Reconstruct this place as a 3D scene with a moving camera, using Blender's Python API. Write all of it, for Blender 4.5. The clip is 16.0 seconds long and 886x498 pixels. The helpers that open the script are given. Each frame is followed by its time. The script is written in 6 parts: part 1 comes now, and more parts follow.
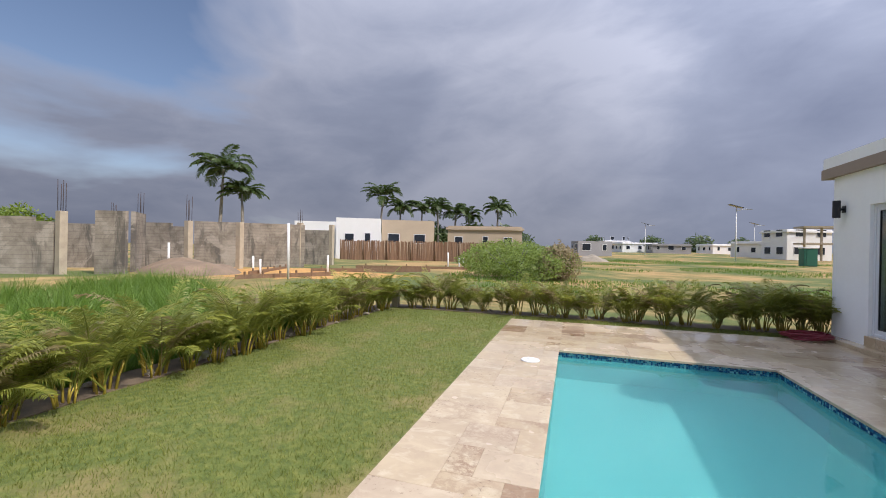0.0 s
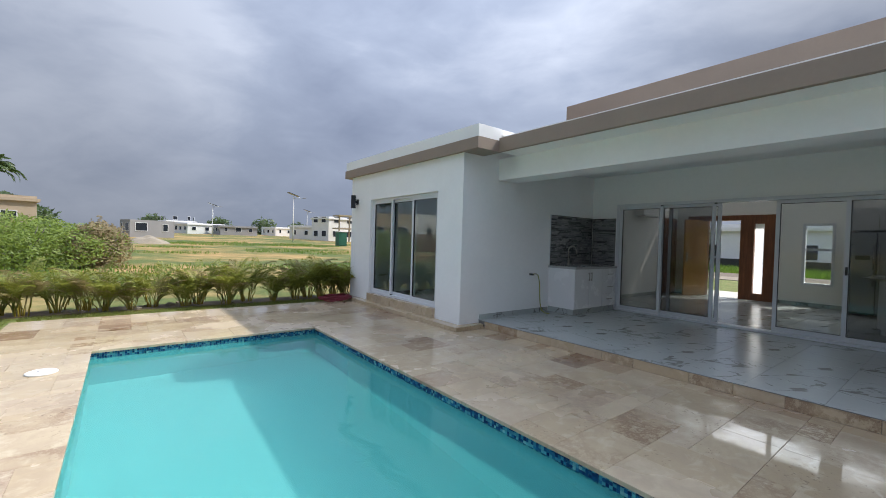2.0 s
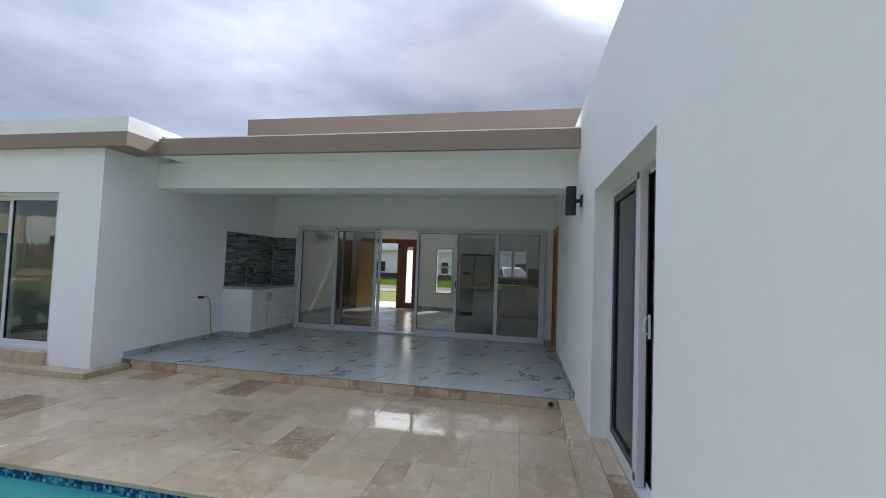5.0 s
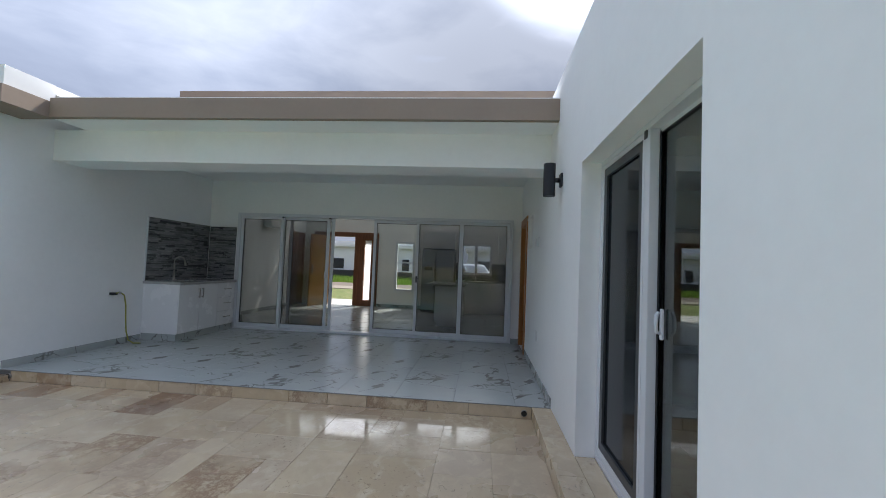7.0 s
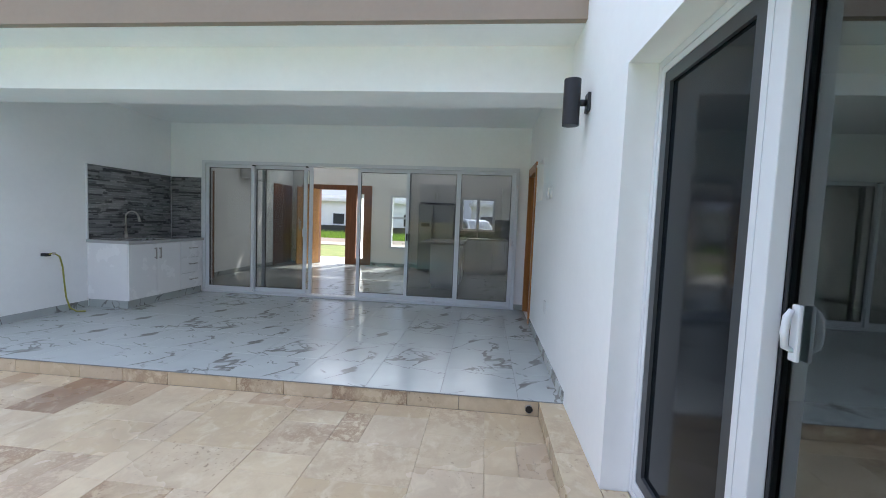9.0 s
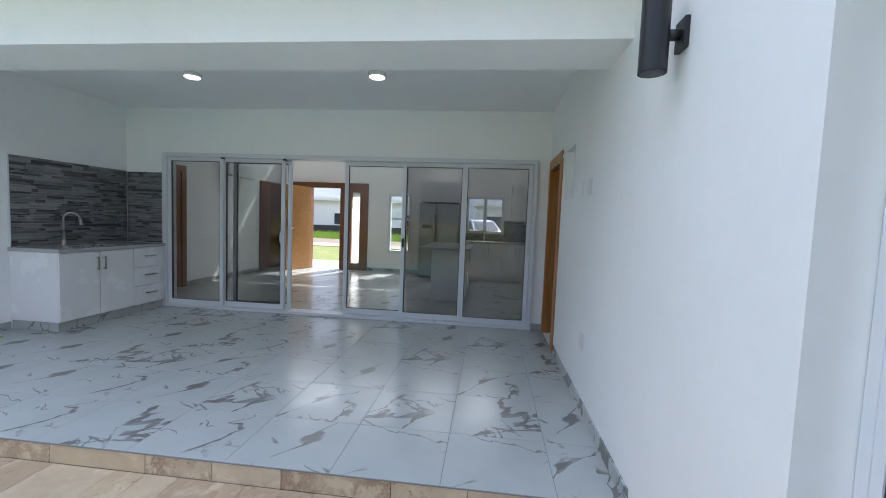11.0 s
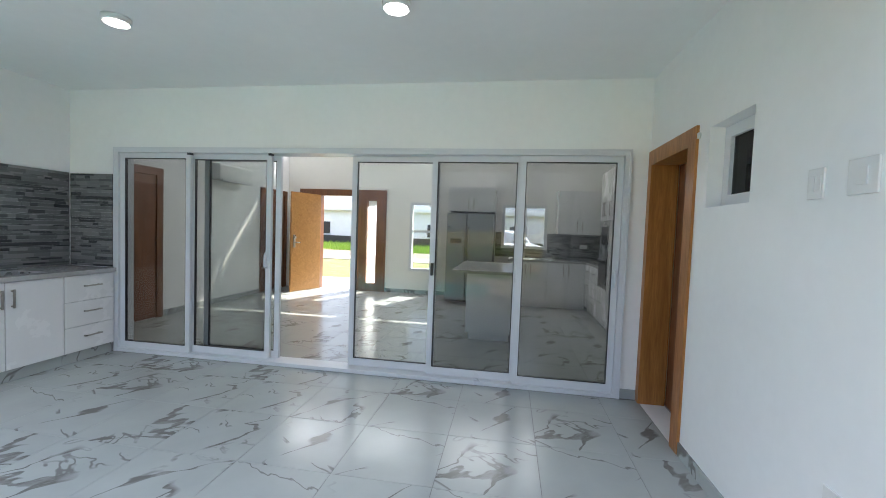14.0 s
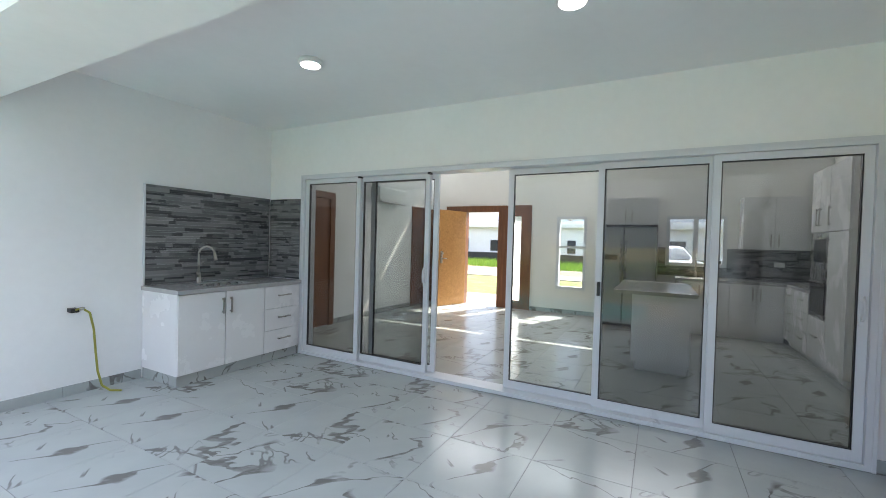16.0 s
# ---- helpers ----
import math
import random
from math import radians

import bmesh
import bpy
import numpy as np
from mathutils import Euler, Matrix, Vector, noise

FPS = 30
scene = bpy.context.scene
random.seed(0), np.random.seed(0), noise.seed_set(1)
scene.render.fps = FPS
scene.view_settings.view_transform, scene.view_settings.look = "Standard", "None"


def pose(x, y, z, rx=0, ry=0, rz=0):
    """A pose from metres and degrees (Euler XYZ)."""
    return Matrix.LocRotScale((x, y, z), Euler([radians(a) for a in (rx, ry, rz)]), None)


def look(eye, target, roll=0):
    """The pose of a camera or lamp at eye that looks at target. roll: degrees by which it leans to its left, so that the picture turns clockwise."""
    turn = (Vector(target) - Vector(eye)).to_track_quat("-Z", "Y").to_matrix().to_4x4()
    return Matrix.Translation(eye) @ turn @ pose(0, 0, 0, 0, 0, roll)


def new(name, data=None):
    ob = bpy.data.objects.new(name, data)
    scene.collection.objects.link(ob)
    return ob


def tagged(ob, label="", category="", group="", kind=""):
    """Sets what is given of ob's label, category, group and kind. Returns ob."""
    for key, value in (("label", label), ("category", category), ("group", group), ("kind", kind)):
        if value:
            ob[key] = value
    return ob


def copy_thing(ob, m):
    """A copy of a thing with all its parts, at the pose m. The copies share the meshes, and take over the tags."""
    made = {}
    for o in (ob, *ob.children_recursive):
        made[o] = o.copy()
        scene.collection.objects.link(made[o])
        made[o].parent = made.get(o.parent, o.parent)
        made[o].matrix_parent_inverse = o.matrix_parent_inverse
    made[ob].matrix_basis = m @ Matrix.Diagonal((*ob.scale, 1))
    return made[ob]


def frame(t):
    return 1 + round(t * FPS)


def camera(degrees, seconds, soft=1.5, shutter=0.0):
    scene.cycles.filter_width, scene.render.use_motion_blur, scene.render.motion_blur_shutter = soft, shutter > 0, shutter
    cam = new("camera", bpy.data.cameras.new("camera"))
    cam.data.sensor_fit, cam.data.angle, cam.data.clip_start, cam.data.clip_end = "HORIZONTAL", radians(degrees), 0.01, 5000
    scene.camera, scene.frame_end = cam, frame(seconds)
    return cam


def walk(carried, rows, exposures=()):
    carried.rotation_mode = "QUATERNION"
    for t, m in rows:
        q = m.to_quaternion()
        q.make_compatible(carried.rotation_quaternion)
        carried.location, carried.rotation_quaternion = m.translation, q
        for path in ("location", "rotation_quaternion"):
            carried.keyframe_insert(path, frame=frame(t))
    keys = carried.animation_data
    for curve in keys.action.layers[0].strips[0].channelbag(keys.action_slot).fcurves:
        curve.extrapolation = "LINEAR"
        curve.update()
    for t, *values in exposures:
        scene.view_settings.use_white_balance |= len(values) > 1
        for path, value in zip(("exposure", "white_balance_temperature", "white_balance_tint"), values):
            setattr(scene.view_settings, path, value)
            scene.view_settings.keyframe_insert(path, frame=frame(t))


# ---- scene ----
cam = camera(94.4, 16.0, soft=0.95)
PATH = [
    (0, (-4.911, 0.851, 1.481), (-5.516, 2.758, 1.479), 1.2),
    (0.5, (-4.878, 0.887, 1.438), (-4.818, 2.886, 1.434), 1.4),
    (1, (-4.864, 0.882, 1.404), (-4.283, 2.795, 1.395), 1.5),
    (1.5, (-4.819, 0.84, 1.411), (-3.871, 2.601, 1.389), 1.6),
    (2, (-4.798, 0.811, 1.438), (-3.569, 2.388, 1.401), 1.7),
    (2.5, (-4.8, 0.778, 1.446), (-3.343, 2.147, 1.405), 1.7),
    (3, (-4.791, 0.713, 1.477), (-3.155, 1.862, 1.434), 1.8),
    (3.5, (-4.779, 0.649, 1.488), (-3.008, 1.577, 1.458), 1.9),
    (4, (-4.751, 0.607, 1.496), (-2.882, 1.318, 1.496), 2.1),
    (4.5, (-4.788, 0.609, 1.534), (-2.855, 1.12, 1.583), 2.1),
    (7, (-4.083, 0.718, 1.436), (-2.094, 0.904, 1.521), 2.3),
    (7.5, (-3.835, 0.653, 1.429), (-1.844, 0.838, 1.433), 2.3),
    (8, (-3.608, 0.613, 1.418), (-1.618, 0.8, 1.352), 2.3),
    (8.5, (-3.346, 0.648, 1.435), (-1.358, 0.843, 1.327), 2.4),
    (9, (-3.1, 0.648, 1.45), (-1.114, 0.847, 1.318), 2.3),
    (11.5, (-1.751, 0.82, 1.517), (0.231, 1.056, 1.382), 2.2),
    (12, (-1.455, 0.905, 1.539), (0.522, 1.174, 1.406), 2.2),
    (12.5, (-1.147, 0.93, 1.534), (0.828, 1.222, 1.404), 2.2),
    (13, (-0.885, 0.996, 1.522), (1.088, 1.296, 1.4), 2.1),
    (13.5, (-0.664, 1.102, 1.567), (1.309, 1.414, 1.46), 2.2),
    (14, (-0.456, 1.178, 1.558), (1.517, 1.492, 1.465), 2.1),
    (14.5, (-0.278, 1.224, 1.571), (1.692, 1.562, 1.497), 2.1),
    (15, (-0.201, 1.272, 1.553), (1.75, 1.705, 1.499), 2.0),
    (15.5, (-0.232, 1.377, 1.553), (1.679, 1.966, 1.508), 1.9),
    (16, (-0.328, 1.442, 1.543), (1.442, 2.374, 1.508), 1.6),
]
EXPOSURES = [(0.0, -0.30, 6380, 17), (1.0, -0.24, 6320, 12), (2.0, -0.14, 6330, 11), (3.5, 0.0, 6370, 11), (4.5, 0.02, 6370, 12), (7.0, 0.06, 6300, 12),
             (8.5, 0.80, 6200, 14), (9.0, 1.04, 6200, 13), (11.5, 1.0, 6120, 13), (12.5, 1.14, 6260, 11), (14.5, 1.76, 6430, 11), (16.0, 1.68, 6460, 11)]
walk(cam, [(t, look(eye, target, roll)) for t, eye, target, roll in PATH], EXPOSURES)

# ---- world, sun, exposure ----
SUN_FROM = Vector((0.853, -0.30, 1.0)).normalized()
world = bpy.data.worlds.new("world")
scene.world = world
world.use_nodes = True
wn, wl = world.node_tree.nodes, world.node_tree.links
wn.clear()


def wnode(kind, **values):
    n = wn.new(kind)
    for key, v in values.items():
        n.inputs[key].default_value = v
    return n


sky = wn.new("ShaderNodeTexSky")
sky.sky_type, sky.sun_disc = "NISHITA", False
sky.sun_elevation = math.asin(SUN_FROM.z)
sky.sun_rotation = math.atan2(SUN_FROM.x, SUN_FROM.y)
sky.dust_density = 1.5
skyk = wnode("ShaderNodeVectorMath")
skyk.operation = "SCALE"
skyk.inputs["Scale"].default_value = 0.14
wl.new(sky.outputs[0], skyk.inputs[0])
wtc = wn.new("ShaderNodeTexCoord")
wdir = wnode("ShaderNodeVectorMath")
wdir.operation = "NORMALIZE"
wl.new(wtc.outputs["Generated"], wdir.inputs[0])
wmap = wn.new("ShaderNodeMapping")
wmap.inputs["Scale"].default_value = (1.2, 1.2, 2.6)
wmap.inputs["Rotation"].default_value = (0.18, -0.1, 0.5)
wmap.inputs["Location"].default_value = (3.1, 1.4, 0.35)
wl.new(wdir.outputs[0], wmap.inputs[0])
n1 = wnode("ShaderNodeTexNoise", Scale=1.15, Detail=6.0, Roughness=0.48, Distortion=0.35)
wl.new(wmap.outputs[0], n1.inputs[0])
n2 = wnode("ShaderNodeTexNoise", Scale=5.5, Detail=6.0, Roughness=0.6, Distortion=0.5)
wl.new(wmap.outputs[0], n2.inputs[0])
cover = wn.new("ShaderNodeMapRange")
cover.inputs[1].default_value, cover.inputs[2].default_value = 0.33, 0.43
# the cloud deck thins out over the sea side
thin = wnode("ShaderNodeVectorMath")
thin.operation = "DOT_PRODUCT"
thin.inputs[1].default_value = (-0.81, 0.50, 0.30)
wl.new(wdir.outputs[0], thin.inputs[0])
thin2 = wn.new("ShaderNodeMapRange")
thin2.interpolation_type = "SMOOTHSTEP"
thin2.inputs[1].default_value, thin2.inputs[2].default_value = 0.84, 1.0
thin2.inputs[3].default_value, thin2.inputs[4].default_value = 0.10, -0.075
wl.new(thin.outputs["Value"], thin2.inputs[0])
deckn = wnode("ShaderNodeMath")
wl.new(n1.outputs[0], deckn.inputs[0])
wl.new(thin2.outputs[0], deckn.inputs[1])
wl.new(deckn.outputs[0], cover.inputs[0])
# thick cloud is darker, thin cloud brighter
thick = wn.new("ShaderNodeValToRGB")
els = thick.color_ramp.elements
els[0].position, els[0].color = 0.38, (0.585, 0.64, 0.755, 1)
els[1].position, els[1].color = 0.72, (0.235, 0.28, 0.39, 1)
mid = els.new(0.53)
mid.color = (0.375, 0.432, 0.555, 1)
mixn = wnode("ShaderNodeMath")
mixn.operation = "MULTIPLY_ADD"
mixn.inputs[1].default_value = 0.16
wl.new(n2.outputs[0], mixn.inputs[0])
n1s = wnode("ShaderNodeMath")
n1s.operation = "MULTIPLY_ADD"
n1s.inputs[1].default_value, n1s.inputs[2].default_value = 0.95, -0.06
wl.new(n1.outputs[0], n1s.inputs[0])
wl.new(n1s.outputs[0], mixn.inputs[2])
wl.new(mixn.outputs[0], thick.inputs[0])
# light scattered forward round the sun
dot = wnode("ShaderNodeVectorMath")
dot.operation = "DOT_PRODUCT"
dot.inputs[1].default_value = SUN_FROM
wl.new(wdir.outputs[0], dot.inputs[0])
glow = wn.new("ShaderNodeMapRange")
glow.interpolation_type = "SMOOTHSTEP"
glow.inputs[1].default_value, glow.inputs[2].default_value = 0.93, 1.0
glow.inputs[3].default_value, glow.inputs[4].default_value = 1.0, 6.0
wl.new(dot.outputs["Value"], glow.inputs[0])
sep = wn.new("ShaderNodeSeparateXYZ")
wl.new(wdir.outputs[0], sep.inputs[0])
rise = wn.new("ShaderNodeMapRange")
rise.inputs[1].default_value, rise.inputs[2].default_value = 0.0, 0.75
rise.inputs[3].default_value, rise.inputs[4].default_value = 0.74, 1.66
wl.new(sep.outputs[2], rise.inputs[0])
side = wn.new("ShaderNodeMapRange")
side.inputs[1].default_value, side.inputs[2].default_value = -0.6, 0.40
side.inputs[3].default_value, side.inputs[4].default_value = 0.72, 0.90
wl.new(dot.outputs["Value"], side.inputs[0])
gain = wnode("ShaderNodeMath")
gain.operation = "MULTIPLY"
wl.new(rise.outputs[0], gain.inputs[0])
wl.new(side.outputs[0], gain.inputs[1])
zen = wn.new("ShaderNodeMapRange")
zen.interpolation_type = "SMOOTHSTEP"
zen.inputs[1].default_value, zen.inputs[2].default_value = 0.45, 1.0
zen.inputs[3].default_value, zen.inputs[4].default_value = 1.0, 1.75
wl.new(sep.outputs[2], zen.inputs[0])
gain1 = wnode("ShaderNodeMath")
gain1.operation = "MULTIPLY"
wl.new(gain.outputs[0], gain1.inputs[0])
wl.new(zen.outputs[0], gain1.inputs[1])
def toward(direction, lo, hi, k):
    d = wnode("ShaderNodeVectorMath")
    d.operation = "DOT_PRODUCT"
    d.inputs[1].default_value = Vector(direction).normalized()
    wl.new(wdir.outputs[0], d.inputs[0])
    r = wn.new("ShaderNodeMapRange")
    r.interpolation_type = "SMOOTHSTEP"
    r.inputs[1].default_value, r.inputs[2].default_value = lo, hi
    r.inputs[3].default_value, r.inputs[4].default_value = 1.0, k
    wl.new(d.outputs["Value"], r.inputs[0])
    return r.outputs[0]


def times(a, b):
    m = wnode("ShaderNodeMath")
    m.operation = "MULTIPLY"
    wl.new(a, m.inputs[0])
    wl.new(b, m.inputs[1])
    return m.outputs[0]


# thin bright cloud in the north-east, a denser bank in the east
broad = times(toward((0.62, 0.72, 0.32), 0.70, 1.0, 1.3), toward((0.92, -0.05, 0.38), 0.80, 1.0, 0.74))
gain2 = wnode("ShaderNodeMath")
gain2.operation = "MULTIPLY"
wl.new(times(gain1.outputs[0], broad), gain2.inputs[0])
wl.new(glow.outputs[0], gain2.inputs[1])
lit = wnode("ShaderNodeVectorMath")
lit.operation = "SCALE"
wl.new(thick.outputs[0], lit.inputs[0])
wl.new(gain2.outputs[0], lit.inputs["Scale"])
wmix = wn.new("ShaderNodeMix")
wmix.data_type = "RGBA"
wl.new(cover.outputs[0], wmix.inputs[0])
wl.new(skyk.outputs[0], wmix.inputs[6])
wl.new(lit.outputs[0], wmix.inputs[7])
wbg = wnode("ShaderNodeBackground", Strength=1.0)
wl.new(wmix.outputs[2], wbg.inputs[0])
wout = wn.new("ShaderNodeOutputWorld")
wl.new(wbg.outputs[0], wout.inputs[0])

sun_data = bpy.data.lights.new("sun", "SUN")
sun_data.energy, sun_data.angle, sun_data.color = 4.7, radians(0.6), (1.0, 0.93, 0.80)
sun = new("sun", sun_data)
sun.matrix_world = look(SUN_FROM * 60, (0, 0, 0))

# Added fill lamps inside the clerestory brighten the rooms beyond what sky gives.
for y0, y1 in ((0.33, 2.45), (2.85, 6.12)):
    fill_data = bpy.data.lights.new("clerestory_fill", "AREA")
    fill_data.shape, fill_data.size, fill_data.size_y = "RECTANGLE", y1 - y0, 0.5
    fill_data.energy, fill_data.color = (6.5 if y1 < 3 else 4.2) * (y1 - y0), (0.97, 0.98, 1.0)
    lamp = new("clerestory_fill", fill_data)
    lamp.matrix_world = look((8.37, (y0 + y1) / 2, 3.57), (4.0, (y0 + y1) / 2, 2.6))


# ---- materials ----
def srgb(r, g, b):
    return tuple(((c / 255 + 0.055) / 1.055) ** 2.4 if c > 10 else c / 3294 for c in (r, g, b))


class Mat:
    """A node material with a principled shader and a few short ways to wire it."""

    def __init__(self, name, base=(0.5, 0.5, 0.5), rough=0.5, metal=0.0, spec=0.5):
        self.m = bpy.data.materials.new(name)
        self.m.use_nodes = True
        self.n, self.l = self.m.node_tree.nodes, self.m.node_tree.links
        self.p = self.n["Principled BSDF"]
        self.out = self.n["Material Output"]
        self.p.inputs["Base Color"].default_value = (*base, 1)
        self.p.inputs["Roughness"].default_value = rough
        self.p.inputs["Metallic"].default_value = metal
        self.p.inputs["Specular IOR Level"].default_value = spec
        self.tc = self.n.new("ShaderNodeTexCoord")
        self.vec = self.tc.outputs["Object"]

    def geo(self):
        g = self.n.new("ShaderNodeNewGeometry")
        self.vec = g.outputs["Position"]
        return self

    def scaled(self, sx, sy, sz, rot=(0, 0, 0)):
        mp = self.n.new("ShaderNodeMapping")
        mp.inputs["Scale"].default_value = (sx, sy, sz)
        mp.inputs["Rotation"].default_value = rot
        self.l.new(self.vec, mp.inputs[0])
        return mp.outputs[0]

    def noise(self, scale, detail=4, rough=0.55, dist=0.0, vec=None):
        t = self.n.new("ShaderNodeTexNoise")
        t.inputs["Scale"].default_value, t.inputs["Detail"].default_value = scale, detail
        t.inputs["Roughness"].default_value, t.inputs["Distortion"].default_value = rough, dist
        self.l.new(vec or self.vec, t.inputs["Vector"])
        return t.outputs[0]

    def ramp(self, fac, stops):
        r = self.n.new("ShaderNodeValToRGB")
        e = r.color_ramp.elements
        while len(e) < len(stops):
            e.new(0.5)
        for el, (pos, c) in zip(e, stops):
            el.position = pos
            el.color = (*c, 1) if len(c) == 3 else c
        self.l.new(fac, r.inputs[0])
        return r.outputs[0]

    def rng(self, fac, a, b, c, d):
        r = self.n.new("ShaderNodeMapRange")
        for i, v in enumerate((a, b, c, d)):
            r.inputs[i + 1].default_value = v
        self.l.new(fac, r.inputs[0])
        return r.outputs[0]

    def mix(self, fac, a, b, mode="MIX"):
        x = self.n.new("ShaderNodeMix")
        x.data_type, x.blend_type = "RGBA", mode
        for sock, v in ((x.inputs[0], fac), (x.inputs[6], a), (x.inputs[7], b)):
            if hasattr(v, "is_output"):
                self.l.new(v, sock)
            elif isinstance(v, (int, float)):
                sock.default_value = v
            else:
                sock.default_value = (*v, 1)
        return x.outputs[2]

    def math(self, op, a, b=0.0):
        x = self.n.new("ShaderNodeMath")
        x.operation = op
        for sock, v in ((x.inputs[0], a), (x.inputs[1], b)):
            if hasattr(v, "is_output"):
                self.l.new(v, sock)
            else:
                sock.default_value = v
        return x.outputs[0]

    def rand(self):
        return self.n.new("ShaderNodeObjectInfo").outputs["Random"]

    def island(self):
        return self.n.new("ShaderNodeNewGeometry").outputs["Random Per Island"]

    def color(self, sock):
        self.l.new(sock, self.p.inputs["Base Color"])
        return self

    def rough(self, sock):
        self.l.new(sock, self.p.inputs["Roughness"])
        return self

    def bump(self, sock, strength=0.2, dist=0.01):
        b = self.n.new("ShaderNodeBump")
        b.inputs["Strength"].default_value, b.inputs["Distance"].default_value = strength, dist
        self.l.new(sock, b.inputs["Height"])
        self.l.new(b.outputs[0], self.p.inputs["Normal"])
        return self


def plain(name, c, rough=0.5, metal=0.0, var=0.12, scale=6.0, bump=0.0, bscale=60.0, spec=0.5):
    """A paint-like surface with blotches at two scales and a fine relief."""
    k = Mat(name, c, rough, metal, spec).geo()
    big, fine = k.noise(scale, 5), k.noise(scale * 11, 3)
    both = k.math("MULTIPLY_ADD", fine, 0.3)
    k.l.new(k.math("MULTIPLY", big, 0.7), both.node.inputs[2])
    lo, hi = [x * (1 - var) for x in c], [min(1, x * (1 + var)) for x in c]
    k.color(k.ramp(both, [(0.3, lo), (0.7, hi)]))
    k.rough(k.rng(big, 0.3, 0.7, max(0.02, rough - 0.08), min(1, rough + 0.08)))
    if bump:
        k.bump(k.noise(bscale, 4), bump, 0.004)
    return k.m


def glass(name, tint, gloss_rough=0.0, ior=1.5):
    k = Mat(name)
    k.n.remove(k.p)
    tr, gl = k.n.new("ShaderNodeBsdfTransparent"), k.n.new("ShaderNodeBsdfGlossy")
    tr.inputs[0].default_value = (*tint, 1)
    gl.inputs["Roughness"].default_value = gloss_rough
    f0 = ((ior - 1) / (ior + 1)) ** 2
    lw = k.n.new("ShaderNodeLayerWeight")
    gloss = k.math("MULTIPLY", k.math("POWER", lw.outputs["Facing"], 5.0), 1 - f0)
    gloss = k.math("ADD", gloss, f0)
    ms = k.n.new("ShaderNodeMixShader")
    k.l.new(gloss, ms.inputs[0])
    k.l.new(tr.outputs[0], ms.inputs[1])
    k.l.new(gl.outputs[0], ms.inputs[2])
    k.l.new(ms.outputs[0], k.out.inputs[0])
    return k.m


def travertine_mat(name, per_object=True, wet=True):
    k = Mat(name)
    k.geo()
    r = k.rand() if per_object else k.island()
    off = k.n.new("ShaderNodeVectorMath")
    off.operation = "MULTIPLY_ADD"
    cb = k.n.new("ShaderNodeCombineXYZ")
    k.l.new(k.math("MULTIPLY", r, 37.0), cb.inputs[0])
    k.l.new(k.math("MULTIPLY", r, 91.0), cb.inputs[1])
    off.inputs[1].default_value = (1, 1, 1)
    k.l.new(k.vec, off.inputs[0])
    k.l.new(cb.outputs[0], off.inputs[2])
    mp = k.n.new("ShaderNodeMapping")
    mp.inputs["Scale"].default_value = (2.6, 3.4, 3.0)
    k.l.new(off.outputs[0], mp.inputs[0])
    tone = k.ramp(r, [(0.0, (0.50, 0.39, 0.25)), (0.30, (0.54, 0.43, 0.28)), (0.62, (0.585, 0.475, 0.32)),
                      (0.90, (0.53, 0.425, 0.30)), (0.945, (0.40, 0.28, 0.17)), (1.0, (0.24, 0.14, 0.08))])
    cloud = k.noise(1.5, 6, 0.65, 0.8, mp.outputs[0])
    c = k.mix(k.rng(cloud, 0.45, 0.72, 0.0, 0.5), tone, (0.45, 0.345, 0.245))
    grime = k.noise(1.1, 6, 0.7, 0.6)
    c = k.mix(k.rng(grime, 0.46, 0.68, 0.0, 0.5), c, (0.36, 0.275, 0.19))
    c = k.mix(k.rng(k.noise(2.3, 5, 0.6, 0.6, mp.outputs[0]), 0.52, 0.72, 0.0, 0.7), c, (0.65, 0.555, 0.395))
    # some stones carry a strong reddish-brown network
    r2 = k.math("FRACT", k.math("MULTIPLY", r, 13.7))
    net = k.math("ABSOLUTE", k.math("SUBTRACT", k.noise(6.5, 7, 0.74, 0.25, off.outputs[0]), 0.5))
    netf = k.math("MULTIPLY", k.rng(net, 0.012, 0.09, 0.66, 0.0), k.rng(r2, 0.66, 0.92, 0.0, 1.0))
    netf = k.math("MULTIPLY", netf, k.rng(k.noise(2.2, 3, 0.5, 0.0, off.outputs[0]), 0.38, 0.55, 0.0, 1.0))
    c = k.mix(netf, c, (0.225, 0.125, 0.075))
    pits = k.noise(30, 3, 0.6, 0.3, off.outputs[0])
    where = k.noise(1.6, 3, 0.5, 0.0, off.outputs[0])
    pit = k.math("MULTIPLY", k.rng(pits, 0.60, 0.68, 0.0, 1.0), k.rng(where, 0.50, 0.60, 0.0, 1.0))
    c = k.mix(k.math("MULTIPLY", pit, 0.6), c, (0.16, 0.105, 0.07))
    k.color(c)
    film = k.noise(0.9, 4, 0.55)
    k.rough(k.rng(film, 0.44, 0.56, 0.02 if wet else 0.4, 0.30 if wet else 0.7))
    k.bump(k.math("SUBTRACT", k.math("MULTIPLY", cloud, 0.25), pit), 0.18, 0.006)
    return k.m


